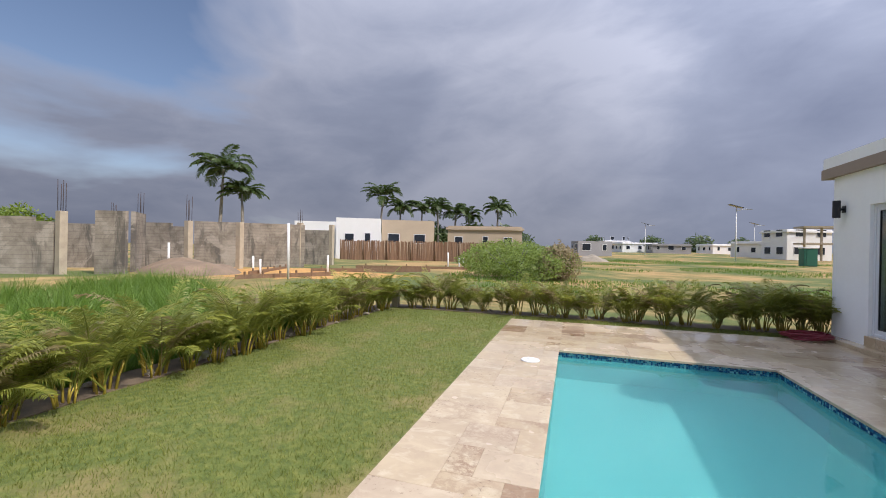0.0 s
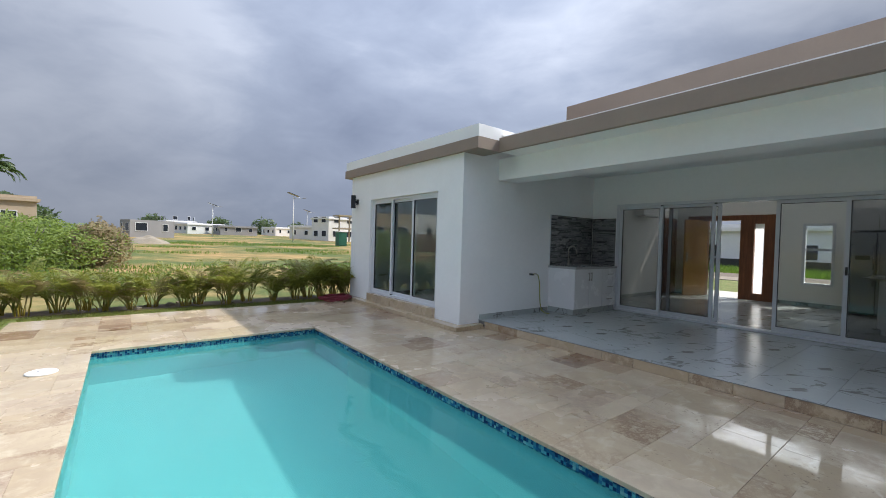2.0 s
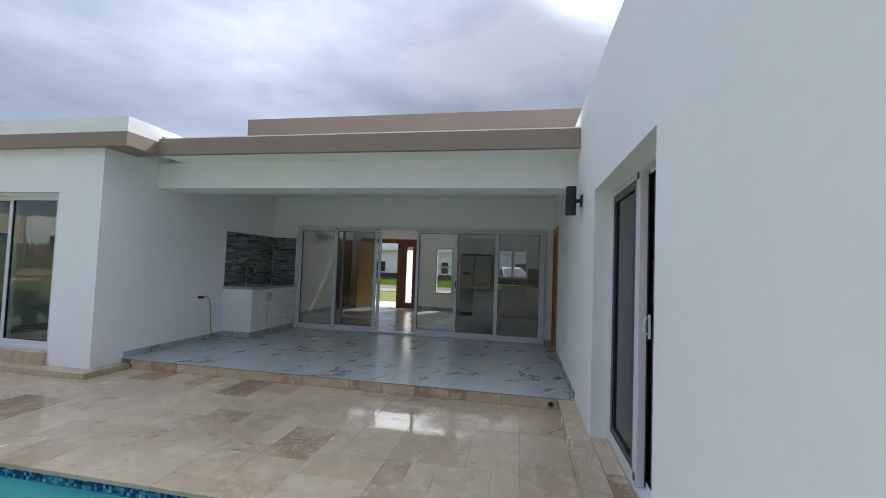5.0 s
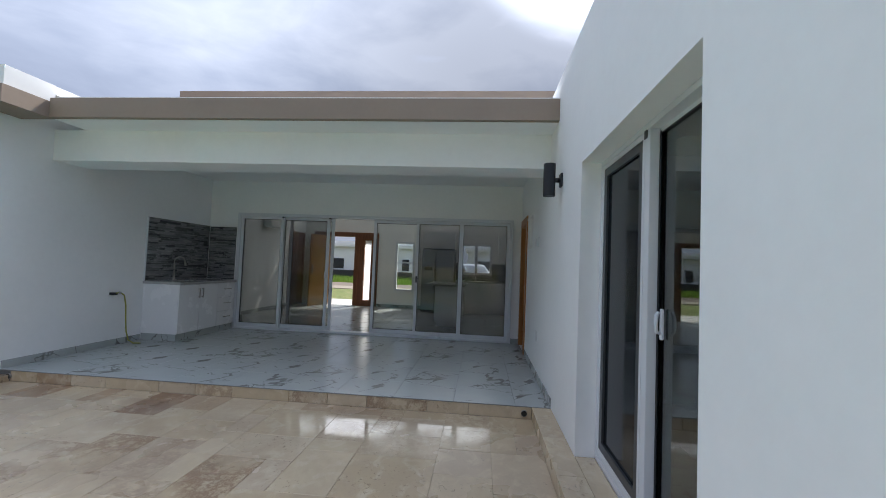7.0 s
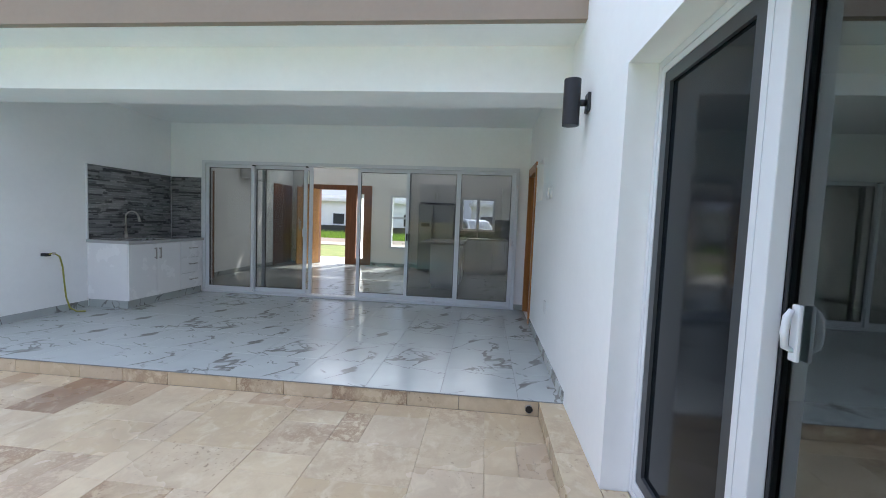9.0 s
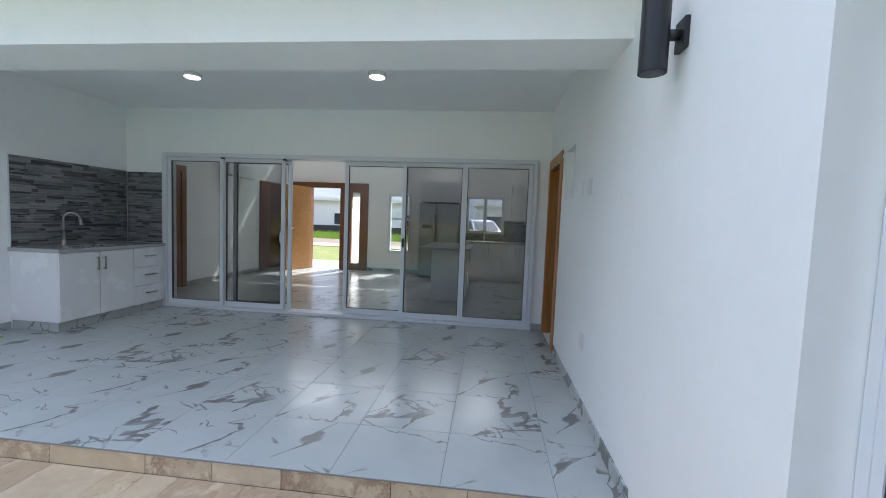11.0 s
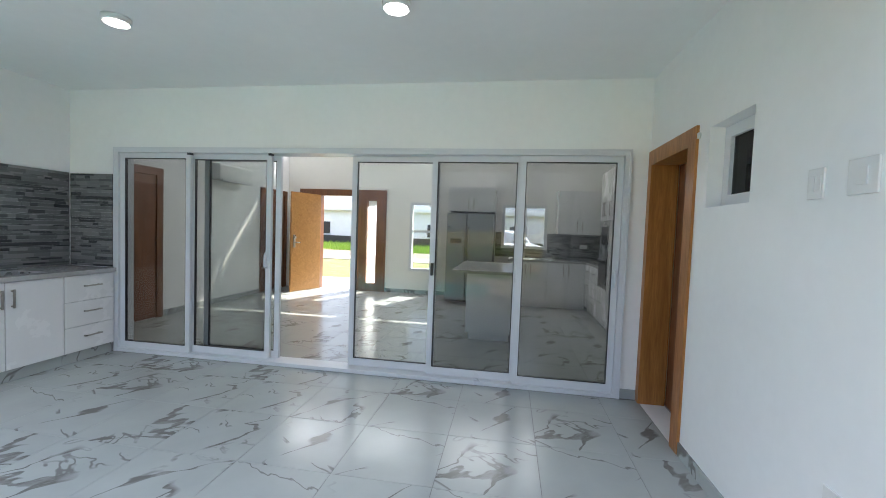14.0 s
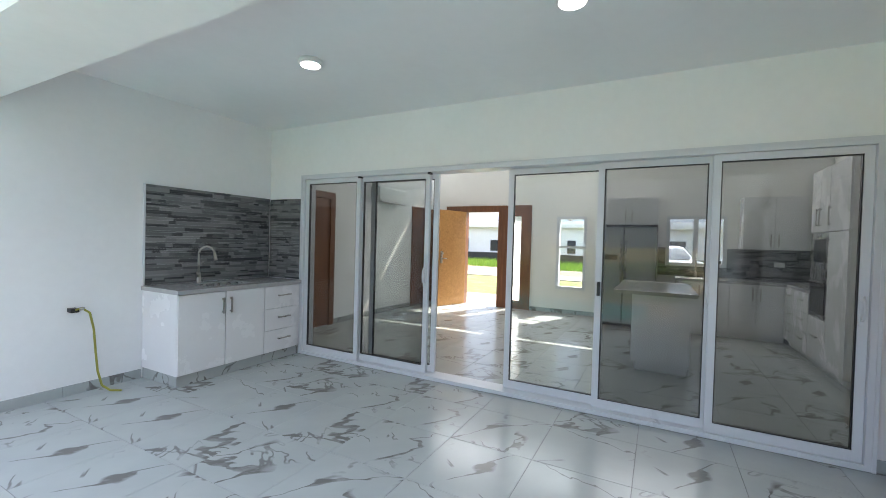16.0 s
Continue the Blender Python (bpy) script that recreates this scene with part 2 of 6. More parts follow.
def marble_mat(name, rough=0.12):
    """Polished porcelain slab with the same grey vein print shifted from tile to tile."""
    k = Mat(name)
    r = k.rand()
    steps = k.math("FLOOR", k.math("MULTIPLY", r, 6.0))
    cb = k.n.new("ShaderNodeCombineXYZ")
    k.l.new(k.math("MULTIPLY", steps, 3.7), cb.inputs[0])
    k.l.new(k.math("MULTIPLY", steps, 1.9), cb.inputs[1])
    ad = k.n.new("ShaderNodeVectorMath")
    k.l.new(k.vec, ad.inputs[0])
    k.l.new(cb.outputs[0], ad.inputs[1])
    def way(angle, sx, sy):
        t = k.n.new("ShaderNodeMapping")
        t.inputs["Rotation"].default_value = (0, 0, angle)
        k.l.new(ad.outputs[0], t.inputs[0])
        u = k.n.new("ShaderNodeMapping")
        u.inputs["Scale"].default_value = (sx, sy, 1)
        k.l.new(t.outputs[0], u.inputs[0])
        return u.outputs[0]

    def ridge(vec, scale, detail, dist):
        return k.math("ABSOLUTE", k.math("SUBTRACT", k.noise(scale, detail, 0.55, dist, vec), 0.5))

    # jagged main veins that swell into flame-shaped smudges, thin branches across them
    along, across = way(-0.75, 1.9, 0.75), way(0.55, 1.7, 0.7)
    swell = k.rng(k.noise(3.4, 2, 0.5, 0, ad.outputs[0]), 0.46, 0.68, 0.006, 0.048)
    soft = k.rng(k.math("DIVIDE", ridge(along, 0.95, 4, 0.45), swell), 0.6, 1.0, 1.0, 0.0)
    gate = k.rng(k.noise(1.9, 2, 0.5, 0.0, ad.outputs[0]), 0.41, 0.46, 0.0, 1.0)
    fac = k.math("MULTIPLY", soft, gate)
    fac = k.math("MULTIPLY", fac, k.rng(k.noise(10.0, 4, 0.6, 0.5, along), 0.30, 0.55, 0.5, 1.0))
    hf = k.math("MULTIPLY", k.rng(ridge(across, 1.1, 4, 0.6), 0.003, 0.010, 0.85, 0.0), k.rng(k.noise(1.6, 2, 0.5, 0, along), 0.47, 0.54, 0.0, 1.0))
    base = k.mix(k.rng(k.noise(2.5, 4), 0.35, 0.7, 0.0, 1.0), (0.435, 0.465, 0.455), (0.39, 0.418, 0.41))
    c = k.mix(fac, base, (0.175, 0.172, 0.162))
    c = k.mix(hf, c, (0.18, 0.18, 0.17))
    k.p.inputs["Specular IOR Level"].default_value = 0.36
    k.color(c)
    k.rough(k.rng(k.noise(3.0, 3), 0.35, 0.7, rough - 0.05, rough + 0.07))
    return k.m


def wood_mat(name, a, b, rough=0.35, axis=2, scale=1.0):
    k = Mat(name)
    s = [9.0 * scale] * 3
    s[axis] = 0.7 * scale
    v = k.geo().scaled(*s)
    grain = k.noise(2.2, 6, 0.6, 0.9, v)
    fine = k.noise(14, 3, 0.5, 0.2, v)
    c = k.ramp(grain, [(0.3, a), (0.52, [0.5 * (x + y) for x, y in zip(a, b)]), (0.72, b)])
    k.color(k.mix(k.rng(fine, 0.45, 0.7, 0, 0.35), c, [x * 0.6 for x in a]))
    k.rough(k.rng(fine, 0.3, 0.7, rough - 0.06, rough + 0.1)).bump(fine, 0.12, 0.002)
    return k.m


def leaf_mat(name, a, b, rough=0.45):
    k = Mat(name, a, rough)
    r = k.n.new("ShaderNodeNewGeometry").outputs["Random Per Island"]
    n = k.geo().noise(2.5, 3)
    mixed = k.math("MULTIPLY_ADD", r, 0.6)
    k.l.new(k.math("MULTIPLY", n, 0.5), mixed.node.inputs[2])
    k.color(k.ramp(mixed, [(0.15, a), (0.8, b)]))
    k.p.inputs["Transmission Weight"].default_value = 0.0
    tl = k.n.new("ShaderNodeBsdfTranslucent")
    tl.inputs[0].default_value = (*[min(1, x * 1.5) for x in b], 1)
    ms = k.n.new("ShaderNodeMixShader")
    ms.inputs[0].default_value = 0.28
    k.l.new(k.p.outputs[0], ms.inputs[1])
    k.l.new(tl.outputs[0], ms.inputs[2])
    k.l.new(ms.outputs[0], k.out.inputs[0])
    return k.m


WHITE = plain("white_wall_paint", (0.89, 0.90, 0.895), 0.62, 0, 0.035, 1.3, 0.10, 45)
INWHITE = plain("indoor_wall_paint", (0.90, 0.885, 0.85), 0.6, 0, 0.02, 1.1, 0.05, 40)
CEIL = plain("ceiling_paint", (0.89, 0.90, 0.90), 0.75, 0, 0.03, 1.0)
TAUPE = plain("taupe_fascia_paint", (0.30, 0.235, 0.185), 0.6, 0, 0.07, 2.0, 0.1, 50)
ALU = plain("white_aluminium", (0.70, 0.72, 0.75), 0.35, 0, 0.01, 3)
BLACK = plain("black_plastic", (0.015, 0.016, 0.02), 0.4, 0, 0.2, 8)
STEEL = plain("brushed_steel", (0.42, 0.42, 0.42), 0.28, 1.0, 0.08, 14)
NICKEL = plain("satin_nickel", (0.45, 0.43, 0.40), 0.32, 1.0, 0.05, 20)
CABINET = plain("white_lacquer", (0.80, 0.80, 0.81), 0.25, 0, 0.02, 3)
QUARTZ = plain("grey_quartz_top", (0.42, 0.42, 0.42), 0.18, 0, 0.10, 30)
PLASTIC = plain("white_plastic", (0.78, 0.78, 0.77), 0.35, 0, 0.03, 10)
TRAV = travertine_mat("travertine")
TRAVJ = travertine_mat("travertine_joined", False)
GROUT = plain("deck_grout", (0.46, 0.375, 0.26), 0.7, 0, 0.2, 5, 0.2)
MARBLE = marble_mat("veined_porcelain", 0.20)
JOINT = plain("grey_tile_joint", (0.22, 0.22, 0.215), 0.8, 0, 0.15, 8)
WOOD = wood_mat("honey_wood", (0.30, 0.115, 0.028), (0.50, 0.22, 0.06), 0.34)
WOODH = wood_mat("honey_wood_across", (0.42, 0.19, 0.05), (0.60, 0.31, 0.10), 0.34, 1)
DARKWOOD = wood_mat("reddish_wood", (0.15, 0.055, 0.022), (0.27, 0.105, 0.045), 0.36)
CLEAR = glass("clear_glass", (0.95, 0.97, 0.965), 0.0, 1.36)
TINTED = glass("grey_tinted_glass", (0.68, 0.69, 0.685), 0.0, 1.42)
SMOKEGLASS = glass("smoke_glass", (0.45, 0.54, 0.51), 0.0, 2.7)
DARKGLASS = glass("dark_tinted_glass", (0.06, 0.07, 0.08), 0.0, 1.38)
SCREEN = plain("dark_insect_screen", (0.006, 0.009, 0.012), 0.06, 0, 0.1, 1.5, spec=0.22)
WINGGLASS = glass("bedroom_glass", (0.86, 0.92, 0.91), 0.0, 1.95)

_f = Mat("frosted_glass", (0.85, 0.87, 0.88), 0.5)
_tl, _mx = _f.n.new("ShaderNodeBsdfTranslucent"), _f.n.new("ShaderNodeMixShader")
_tl.inputs[0].default_value = (0.9, 0.92, 0.93, 1)
_mx.inputs[0].default_value = 0.75
_f.l.new(_f.p.outputs[0], _mx.inputs[1])
_f.l.new(_tl.outputs[0], _mx.inputs[2])
_f.l.new(_mx.outputs[0], _f.out.inputs[0])
FROSTED = _f.m


# ---- mesh helpers ----
origin = {}


def B():
    return bmesh.new()


def box(bm, x0, y0, z0, x1, y1, z1, bevel=0.0):
    vs = bmesh.ops.create_cube(bm, size=1.0)["verts"]
    for v in vs:
        v.co = Vector((x0 + (v.co.x + 0.5) * (x1 - x0), y0 + (v.co.y + 0.5) * (y1 - y0), z0 + (v.co.z + 0.5) * (z1 - z0)))
    if bevel:
        edges = {e for v in vs for e in v.link_edges}
        bmesh.ops.bevel(bm, geom=list(edges), offset=bevel, segments=2, affect="EDGES", profile=0.6)
    return bm


def tube(bm, points, radii, sides=10, caps=True):
    """A round bar along points, with one radius or a radius a point."""
    pts = [Vector(p) for p in points]
    if not hasattr(radii, "__len__"):
        radii = [radii] * len(pts)
    rings = []
    side = None
    for i, p in enumerate(pts):
        way = (pts[min(i + 1, len(pts) - 1)] - pts[max(i - 1, 0)]).normalized()
        if side is None:
            side = way.orthogonal().normalized()
        side = (side - way * side.dot(way)).normalized()
        up = way.cross(side)
        rings.append([bm.verts.new(p + radii[i] * (math.cos(a) * side + math.sin(a) * up)) for a in (2 * math.pi * j / sides for j in range(sides))])
    for a, b in zip(rings, rings[1:]):
        for j in range(sides):
            f = bm.faces.new((a[j], a[(j + 1) % sides], b[(j + 1) % sides], b[j]))
            f.smooth = True
    if caps:
        bm.faces.new(rings[0][::-1])
        bm.faces.new(rings[-1])
    return bm


def mesh_of(name, bm, material):
    me = bpy.data.meshes.new(name)
    bm.normal_update()
    bm.to_mesh(me)
    bm.free()
    me.materials.append(material)
    return me


def thing(name, at, label, category, group="", kind=""):
    ob = new(name)
    ob.empty_display_size = 0.1
    ob.location = at
    origin[ob] = Vector(at)
    return tagged(ob, label, category, group, kind)


def part(name, bm, material, parent, label=""):
    """Links a bmesh in world places as one mesh object under a thing or a part."""
    base = origin.get(parent, Vector((0, 0, 0)))
    bmesh.ops.translate(bm, verts=bm.verts[:], vec=-base)
    ob = new(name, mesh_of(name, bm, material))
    ob.parent = parent
    origin[ob] = base
    if label:
        ob["label"] = label
    return ob


def solid(name, bm, material, label, category, kind="structure", group="", at=None):
    """A thing or a piece of the setting that is one mesh."""
    at = Vector(at) if at else Vector((0, 0, 0))
    if len(bm.verts) < 400:
        bmesh.ops.remove_doubles(bm, verts=bm.verts[:], dist=1e-5)
    bmesh.ops.translate(bm, verts=bm.verts[:], vec=-at)
    ob = new(name, mesh_of(name, bm, material))
    ob.location = at
    origin[ob] = at
    return tagged(ob, label, category, group, "" if kind == "thing" else kind)


def holed(bm, axis, p0, p1, a0, a1, z0, z1, holes=()):
    """A wall of boxes between p0 and p1 on its thin axis, with holes (a0, a1, z0, z1) right through."""
    ca = sorted({a0, a1, *[h[0] for h in holes], *[h[1] for h in holes]})
    cz = sorted({z0, z1, *[h[2] for h in holes], *[h[3] for h in holes]})
    for u, v in zip(ca, ca[1:]):
        run = []
        for s, t in zip(cz, cz[1:]):
            if not any(h[0] < (u + v) / 2 < h[1] and h[2] < (s + t) / 2 < h[3] for h in holes):
                if run and run[-1][1] == s:
                    run[-1][1] = t
                else:
                    run.append([s, t])
        for s, t in run:
            if axis == "x":
                box(bm, p0, u, s, p1, v, t)
            else:
                box(bm, u, p0, s, v, p1, t)
    return bm


def rect_frame(bm, axis, p0, p1, a0, a1, z0, z1, w, wb=None):
    """Four bars round an opening."""
    wb = w if wb is None else wb
    return holed(bm, axis, p0, p1, a0, a1, z0, z1, [(a0 + w, a1 - w, z0 + wb, z1 - w)])


# ---- large structure ----
FL = 0.12
GROUND_MAT = Mat("ground_soil").geo()
_g = GROUND_MAT
_big, _mid, _fine = _g.noise(0.09, 5, 0.6, 0.4), _g.noise(0.7, 5, 0.6), _g.noise(9, 4)
_soil = _g.ramp(_mid, [(0.3, (0.34, 0.205, 0.075)), (0.7, (0.45, 0.305, 0.125))])
_grass = _g.ramp(_fine, [(0.3, (0.06, 0.095, 0.018)), (0.7, (0.14, 0.165, 0.042))])
_g.color(_g.mix(_g.rng(_g.math("ADD", _big, _g.math("MULTIPLY", _mid, 0.25)), 0.57, 0.72, 0.0, 1.0), _grass, _soil))
_g.p.inputs["Roughness"].default_value = 0.95
_g.bump(_fine, 0.6, 0.05)


def ground_height(x, y):
    """The field rises gently behind the garden; the street side stays level."""
    def ease(a, b, v):
        v = min(1, max(0, (v - a) / (b - a)))
        return v * v * (3 - 2 * v)
    far = max(0.0, y - 24) * 0.014
    z = min(far, 4.0) * ease(-18, -6, x)
    if y > 12.5 or x < -10.5:
        z += 0.10 * noise.noise((x * 0.22, y * 0.22, 1.7))
        z += 0.05 * noise.noise((x * 0.9, y * 0.9, 4.2))
    return z - 0.06


bm = B()
gx = [-900, -400, -200, -120, -80] + [-60 + 2.0 * i for i in range(61)] + [80, 120, 200, 400, 900]
gy = [-900, -300, -100, -50, -20, -8, 0] + [4 + 2.0 * i for i in range(50)] + [120, 160, 240, 400, 900]
# the lot itself stays flat and lies under lawn and deck
grid = [[bm.verts.new((x, y, ground_height(x, y) if not (-9.6 < x < 12 and -6 < y < 11.6) else -0.06)) for x in gx] for y in gy]
for j in range(len(gy) - 1):
    for i in range(len(gx) - 1):
        f = bm.faces.new((grid[j][i], grid[j][i + 1], grid[j + 1][i + 1], grid[j + 1][i]))
        f.smooth = True
hole = [f for f in bm.faces if -6.1 < f.calc_center_median().x < -1.9 and 0 < f.calc_center_median().y < 10]
bmesh.ops.delete(bm, geom=hole, context="FACES")
solid("ground", bm, _g.m, "sandy building land with patches of low grass", "ground")

# pool: a rendered basin with a tiled waterline
PX0, PX1, PY0, PY1, PB, WATER = -5.11, -2.338, 1.61, 7.255, -1.15, -0.10
POOL_PLASTER = plain("pool_plaster", (0.165, 0.42, 0.425), 0.6, 0, 0.06, 2.5, 0.1, 30)
bm = B()
w = 0.2
box(bm, PX0 - w, PY0 - w, PB - w, PX1 + w, PY1 + w, PB)
box(bm, PX0 - w, PY0 - w, PB, PX0, PY1 + w, -0.03)
box(bm, PX1, PY0 - w, PB, PX1 + w, PY1 + w, -0.03)
box(bm, PX0, PY0 - w, PB, PX1, PY0, -0.03)
box(bm, PX0, PY1, PB, PX1, PY1 + w, -0.03)
pool = solid("swimming_pool", bm, POOL_PLASTER, "rectangular swimming pool with pale turquoise plaster, filled with water", "pool", "thing", at=(-3.7, 4.5, PB))
bm = B()
for i, (d, h) in enumerate(((0.30, 0.30), (0.60, 0.60), (0.9, 0.9))):
    box(bm, PX1 - 1.4, PY0, PB, PX1, PY0 + 0.35 * (3 - i), PB + 0.3 * (i + 1), 0.01)
part("entry_steps", bm, POOL_PLASTER, pool, "rendered steps under water in the pool corner")
wm = Mat("pool_water")
wm.n.remove(wm.p)
wtr, wgl, wfr, wms = (wm.n.new("ShaderNodeBsdf" + s) if s in ("Transparent", "Glossy") else wm.n.new("ShaderNode" + s) for s in ("Transparent", "Glossy", "Fresnel", "MixShader"))
wrf = wm.n.new("ShaderNodeBsdfRefraction")
wrf.inputs["IOR"].default_value, wrf.inputs["Roughness"].default_value = 1.33, 0.0
wrf.inputs[0].default_value = (0.72, 0.97, 0.98, 1)
wgl.inputs["Roughness"].default_value = 0.0
wfr.inputs[0].default_value = 1.33
wbu = wm.n.new("ShaderNodeBump")
wbu.inputs["Strength"].default_value, wbu.inputs["Distance"].default_value = 0.22, 0.02
wm.geo()
wm.l.new(wm.noise(3.2, 3, 0.5, 0.4), wbu.inputs["Height"])
for nd in (wgl, wfr, wrf):
    wm.l.new(wbu.outputs[0], nd.inputs["Normal"])
wm.l.new(wfr.outputs[0], wms.inputs[0])
# fine milky scatter of freshly filled water
wdf, wmx = wm.n.new("ShaderNodeBsdfDiffuse"), wm.n.new("ShaderNodeMixShader")
wdf.inputs[0].default_value = (0.07, 0.37, 0.375, 1)
wmx.inputs[0].default_value = 0.40
wm.l.new(wrf.outputs[0], wmx.inputs[1])
wm.l.new(wdf.outputs[0], wmx.inputs[2])
wm.l.new(wmx.outputs[0], wms.inputs[1])
wm.l.new(wgl.outputs[0], wms.inputs[2])
wm.l.new(wms.outputs[0], wm.out.inputs[0])
wm.n.remove(wtr)
bm = B()
vs = [bm.verts.new(p) for p in ((PX0, PY0, WATER), (PX1, PY0, WATER), (PX1, PY1, WATER), (PX0, PY1, WATER))]
bm.faces.new(vs)
water = part("water", bm, wm.m, pool, "clear turquoise water with small ripples")
water.visible_shadow = False

# walls of the house
WX = -0.42          # bedroom wing, garden face
TY = 5.935          # terrace side wall
MX = 3.35           # wall with the wide sliding door
ZT = 2.905          # underside of the roof edge
bm = B()
holed(bm, "x", WX, WX + 0.2, TY, 10.08, 0.0, ZT, [(6.615, 9.12, 0.20, 2.325)])
solid("wall_wing", bm, WHITE, "white painted rendered wall of the bedroom wing", "wall")
bm = B()
box(bm, WX + 0.2, TY, 0.0, MX + 0.2, TY + 0.2, 3.2)
box(bm, WX + 0.2, 9.88, 0.0, MX + 3, 10.08, 3.2)
box(bm, MX + 0.2, 6.25, 0.0, 8.4, 6.45, 4.6)
box(bm, MX, TY + 0.2, 0.0, MX + 0.2, 9.88, 3.2)
solid("wall_north", bm, WHITE, "white painted side wall of the covered terrace", "wall")
bm = B()
holed(bm, "y", -0.2, 0.0, -7.6, MX + 0.2, 0.0, 3.33, [(-2.66, -1.0, 0.10, 2.245), (1.82, 2.285, 1.752, 2.238), (2.54, 3.30, 0.12, 2.17)])
solid("wall_south", bm, WHITE, "long white painted wall with sliding door, small window and wooden door", "wall")
bm = B()
holed(bm, "x", MX, MX + 0.2, 0.0, TY, 0.0, 3.2, [(0.17, 5.34, FL, 2.30)])
solid("wall_terrace", bm, WHITE, "white wall round the wide sliding door", "wall")
# rooms that close the house
bm = B()
box(bm, -7.6, -4.4, 0.0, -7.4, -0.2, 3.33)
box(bm, -7.6, -4.6, 0.0, 3.57, -4.4, 3.33)
box(bm, 0.4, -4.4, 0.0, 0.6, -0.2, 3.0)
box(bm, 3.37, -4.4, 0.0, 3.57, -0.2, 3.0)
solid("wall_rooms", bm, INWHITE, "plain inner walls of the bedrooms", "wall")
# living room and kitchen shell
FX = 8.4            # street wall
bm = B()
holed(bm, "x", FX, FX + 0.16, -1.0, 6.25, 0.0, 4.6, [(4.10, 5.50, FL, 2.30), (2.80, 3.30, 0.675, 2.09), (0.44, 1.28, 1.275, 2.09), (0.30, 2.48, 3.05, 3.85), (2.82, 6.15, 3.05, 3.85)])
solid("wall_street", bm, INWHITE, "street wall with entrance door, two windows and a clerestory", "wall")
# Wall thinned here so the sun streak clears its top edge.
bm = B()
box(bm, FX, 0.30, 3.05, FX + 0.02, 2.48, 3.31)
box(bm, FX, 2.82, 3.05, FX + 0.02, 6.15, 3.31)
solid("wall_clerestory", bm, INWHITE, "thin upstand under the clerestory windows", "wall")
# Unseen canopy, sized so only a thin strip of sun passes under it.
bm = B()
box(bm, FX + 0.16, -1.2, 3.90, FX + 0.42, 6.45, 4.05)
solid("roof_canopy", bm, WHITE, "unseen narrow roof canopy trimming the sun at the clerestory", "canopy")
bm = B()
box(bm, MX + 0.2, -1.2, 0.0, FX + 0.16, -1.0, 4.6)
solid("wall_kitchen", bm, INWHITE, "plain kitchen end wall", "wall")
bm = B()
box(bm, MX, -1.2, 4.3, FX + 0.2, 6.45, 4.5)
solid("ceiling_living", bm, CEIL, "white ceiling over living room and kitchen", "ceiling")
bm = B()
box(bm, 0.85, 0.0, 2.92, MX, TY, 3.05)
solid("ceiling_terrace", bm, CEIL, "white ceiling of the covered terrace", "ceiling")
bm = B()
box(bm, WX + 0.2, TY + 0.2, 2.6, MX, 9.88, 2.7)
box(bm, -7.4, -4.4, 2.7, 3.37, -0.2, 2.8)
solid("ceiling_rooms", bm, CEIL, "white bedroom ceilings", "ceiling")
# beam, roof edges and parapets
bm = B()
box(bm, 0.39, 0.0, 2.535, 0.85, TY, ZT)
solid("beam", bm, WHITE, "deep white beam over the open terrace front", "beam")
bm = B()
box(bm, -0.045, 0.0, ZT + 0.004, 0.02, 5.52, 3.125)
solid("roof_edge_terrace", bm, TAUPE, "taupe painted roof edge over the terrace", "roof edge")
bm = B()
box(bm, 0.02, 0.0, ZT, 0.85, 5.52, 3.125)
box(bm, 0.85, 0.0, 3.055, MX + 0.2, TY - 0.004, 3.125)
solid("roof_terrace", bm, WHITE, "white roof slab over the terrace", "roof")
bm = B()
box(bm, 0.03, 0.0, 3.125, MX + 0.2, 5.52, 3.165)
solid("roof_coping", bm, WHITE, "thin white coping on the roof edge", "coping")
bm = B()
box(bm, -0.50, 5.52, ZT, 0.02, 10.33, 3.085)
box(bm, 0.02, TY + 0.004, 3.204, MX + 3, 10.33, 3.26)
solid("roof_edge_wing", bm, TAUPE, "taupe painted roof edge of the bedroom wing", "roof edge")
bm = B()
box(bm, -0.48, 5.535, 3.085, 0.02, 10.31, 3.285)
box(bm, 0.02, 5.535, 3.185, MX + 2.9, TY, 3.28)
solid("parapet_wing", bm, WHITE, "white parapet on the bedroom wing", "parapet")
bm = B()
holed(bm, "x", MX, MX + 0.2, -1.4, 6.42, 3.181, 4.20)
solid("upper_storey_wall", bm, WHITE, "white raised wall over the living room", "wall")
bm = B()
box(bm, 3.0, -1.5, 4.20, MX + 0.5, 6.46, 4.53)
solid("roof_edge_upper", bm, TAUPE, "taupe painted upper roof band", "roof edge")
bm = B()
box(bm, -7.6, -4.6, 2.95, 3.0, -0.2, 3.2)
solid("roof_south", bm, WHITE, "flat roof of the second wing", "roof")
bm = B()
box(bm, MX + 0.2, -6.0, 0.0, MX + 0.4, -1.2, 3.2)
solid("wall_end", bm, WHITE, "plain outer wall", "wall")

# plinths and sills of travertine, stone by stone
def stones(parent, x0, y0, z0, x1, y1, z1, along, seed):
    """A row of cut stones that fills a long box."""
    rr = random.Random(seed)
    a, end = (x0, x1) if along == "x" else (y0, y1)
    while a < end - 0.01:
        b = min(end, a + rr.choice((0.305, 0.406, 0.61)))
        if end - b < 0.12:
            b = end
        bm = B()
        if along == "x":
            box(bm, a + 0.0015, y0, z0, b - 0.0015, y1, z1, 0.003)
        else:
            box(bm, x0, a + 0.0015, z0, x1, b - 0.0015, z1, 0.003)
        part("stone", bm, TRAV, parent)
        a = b


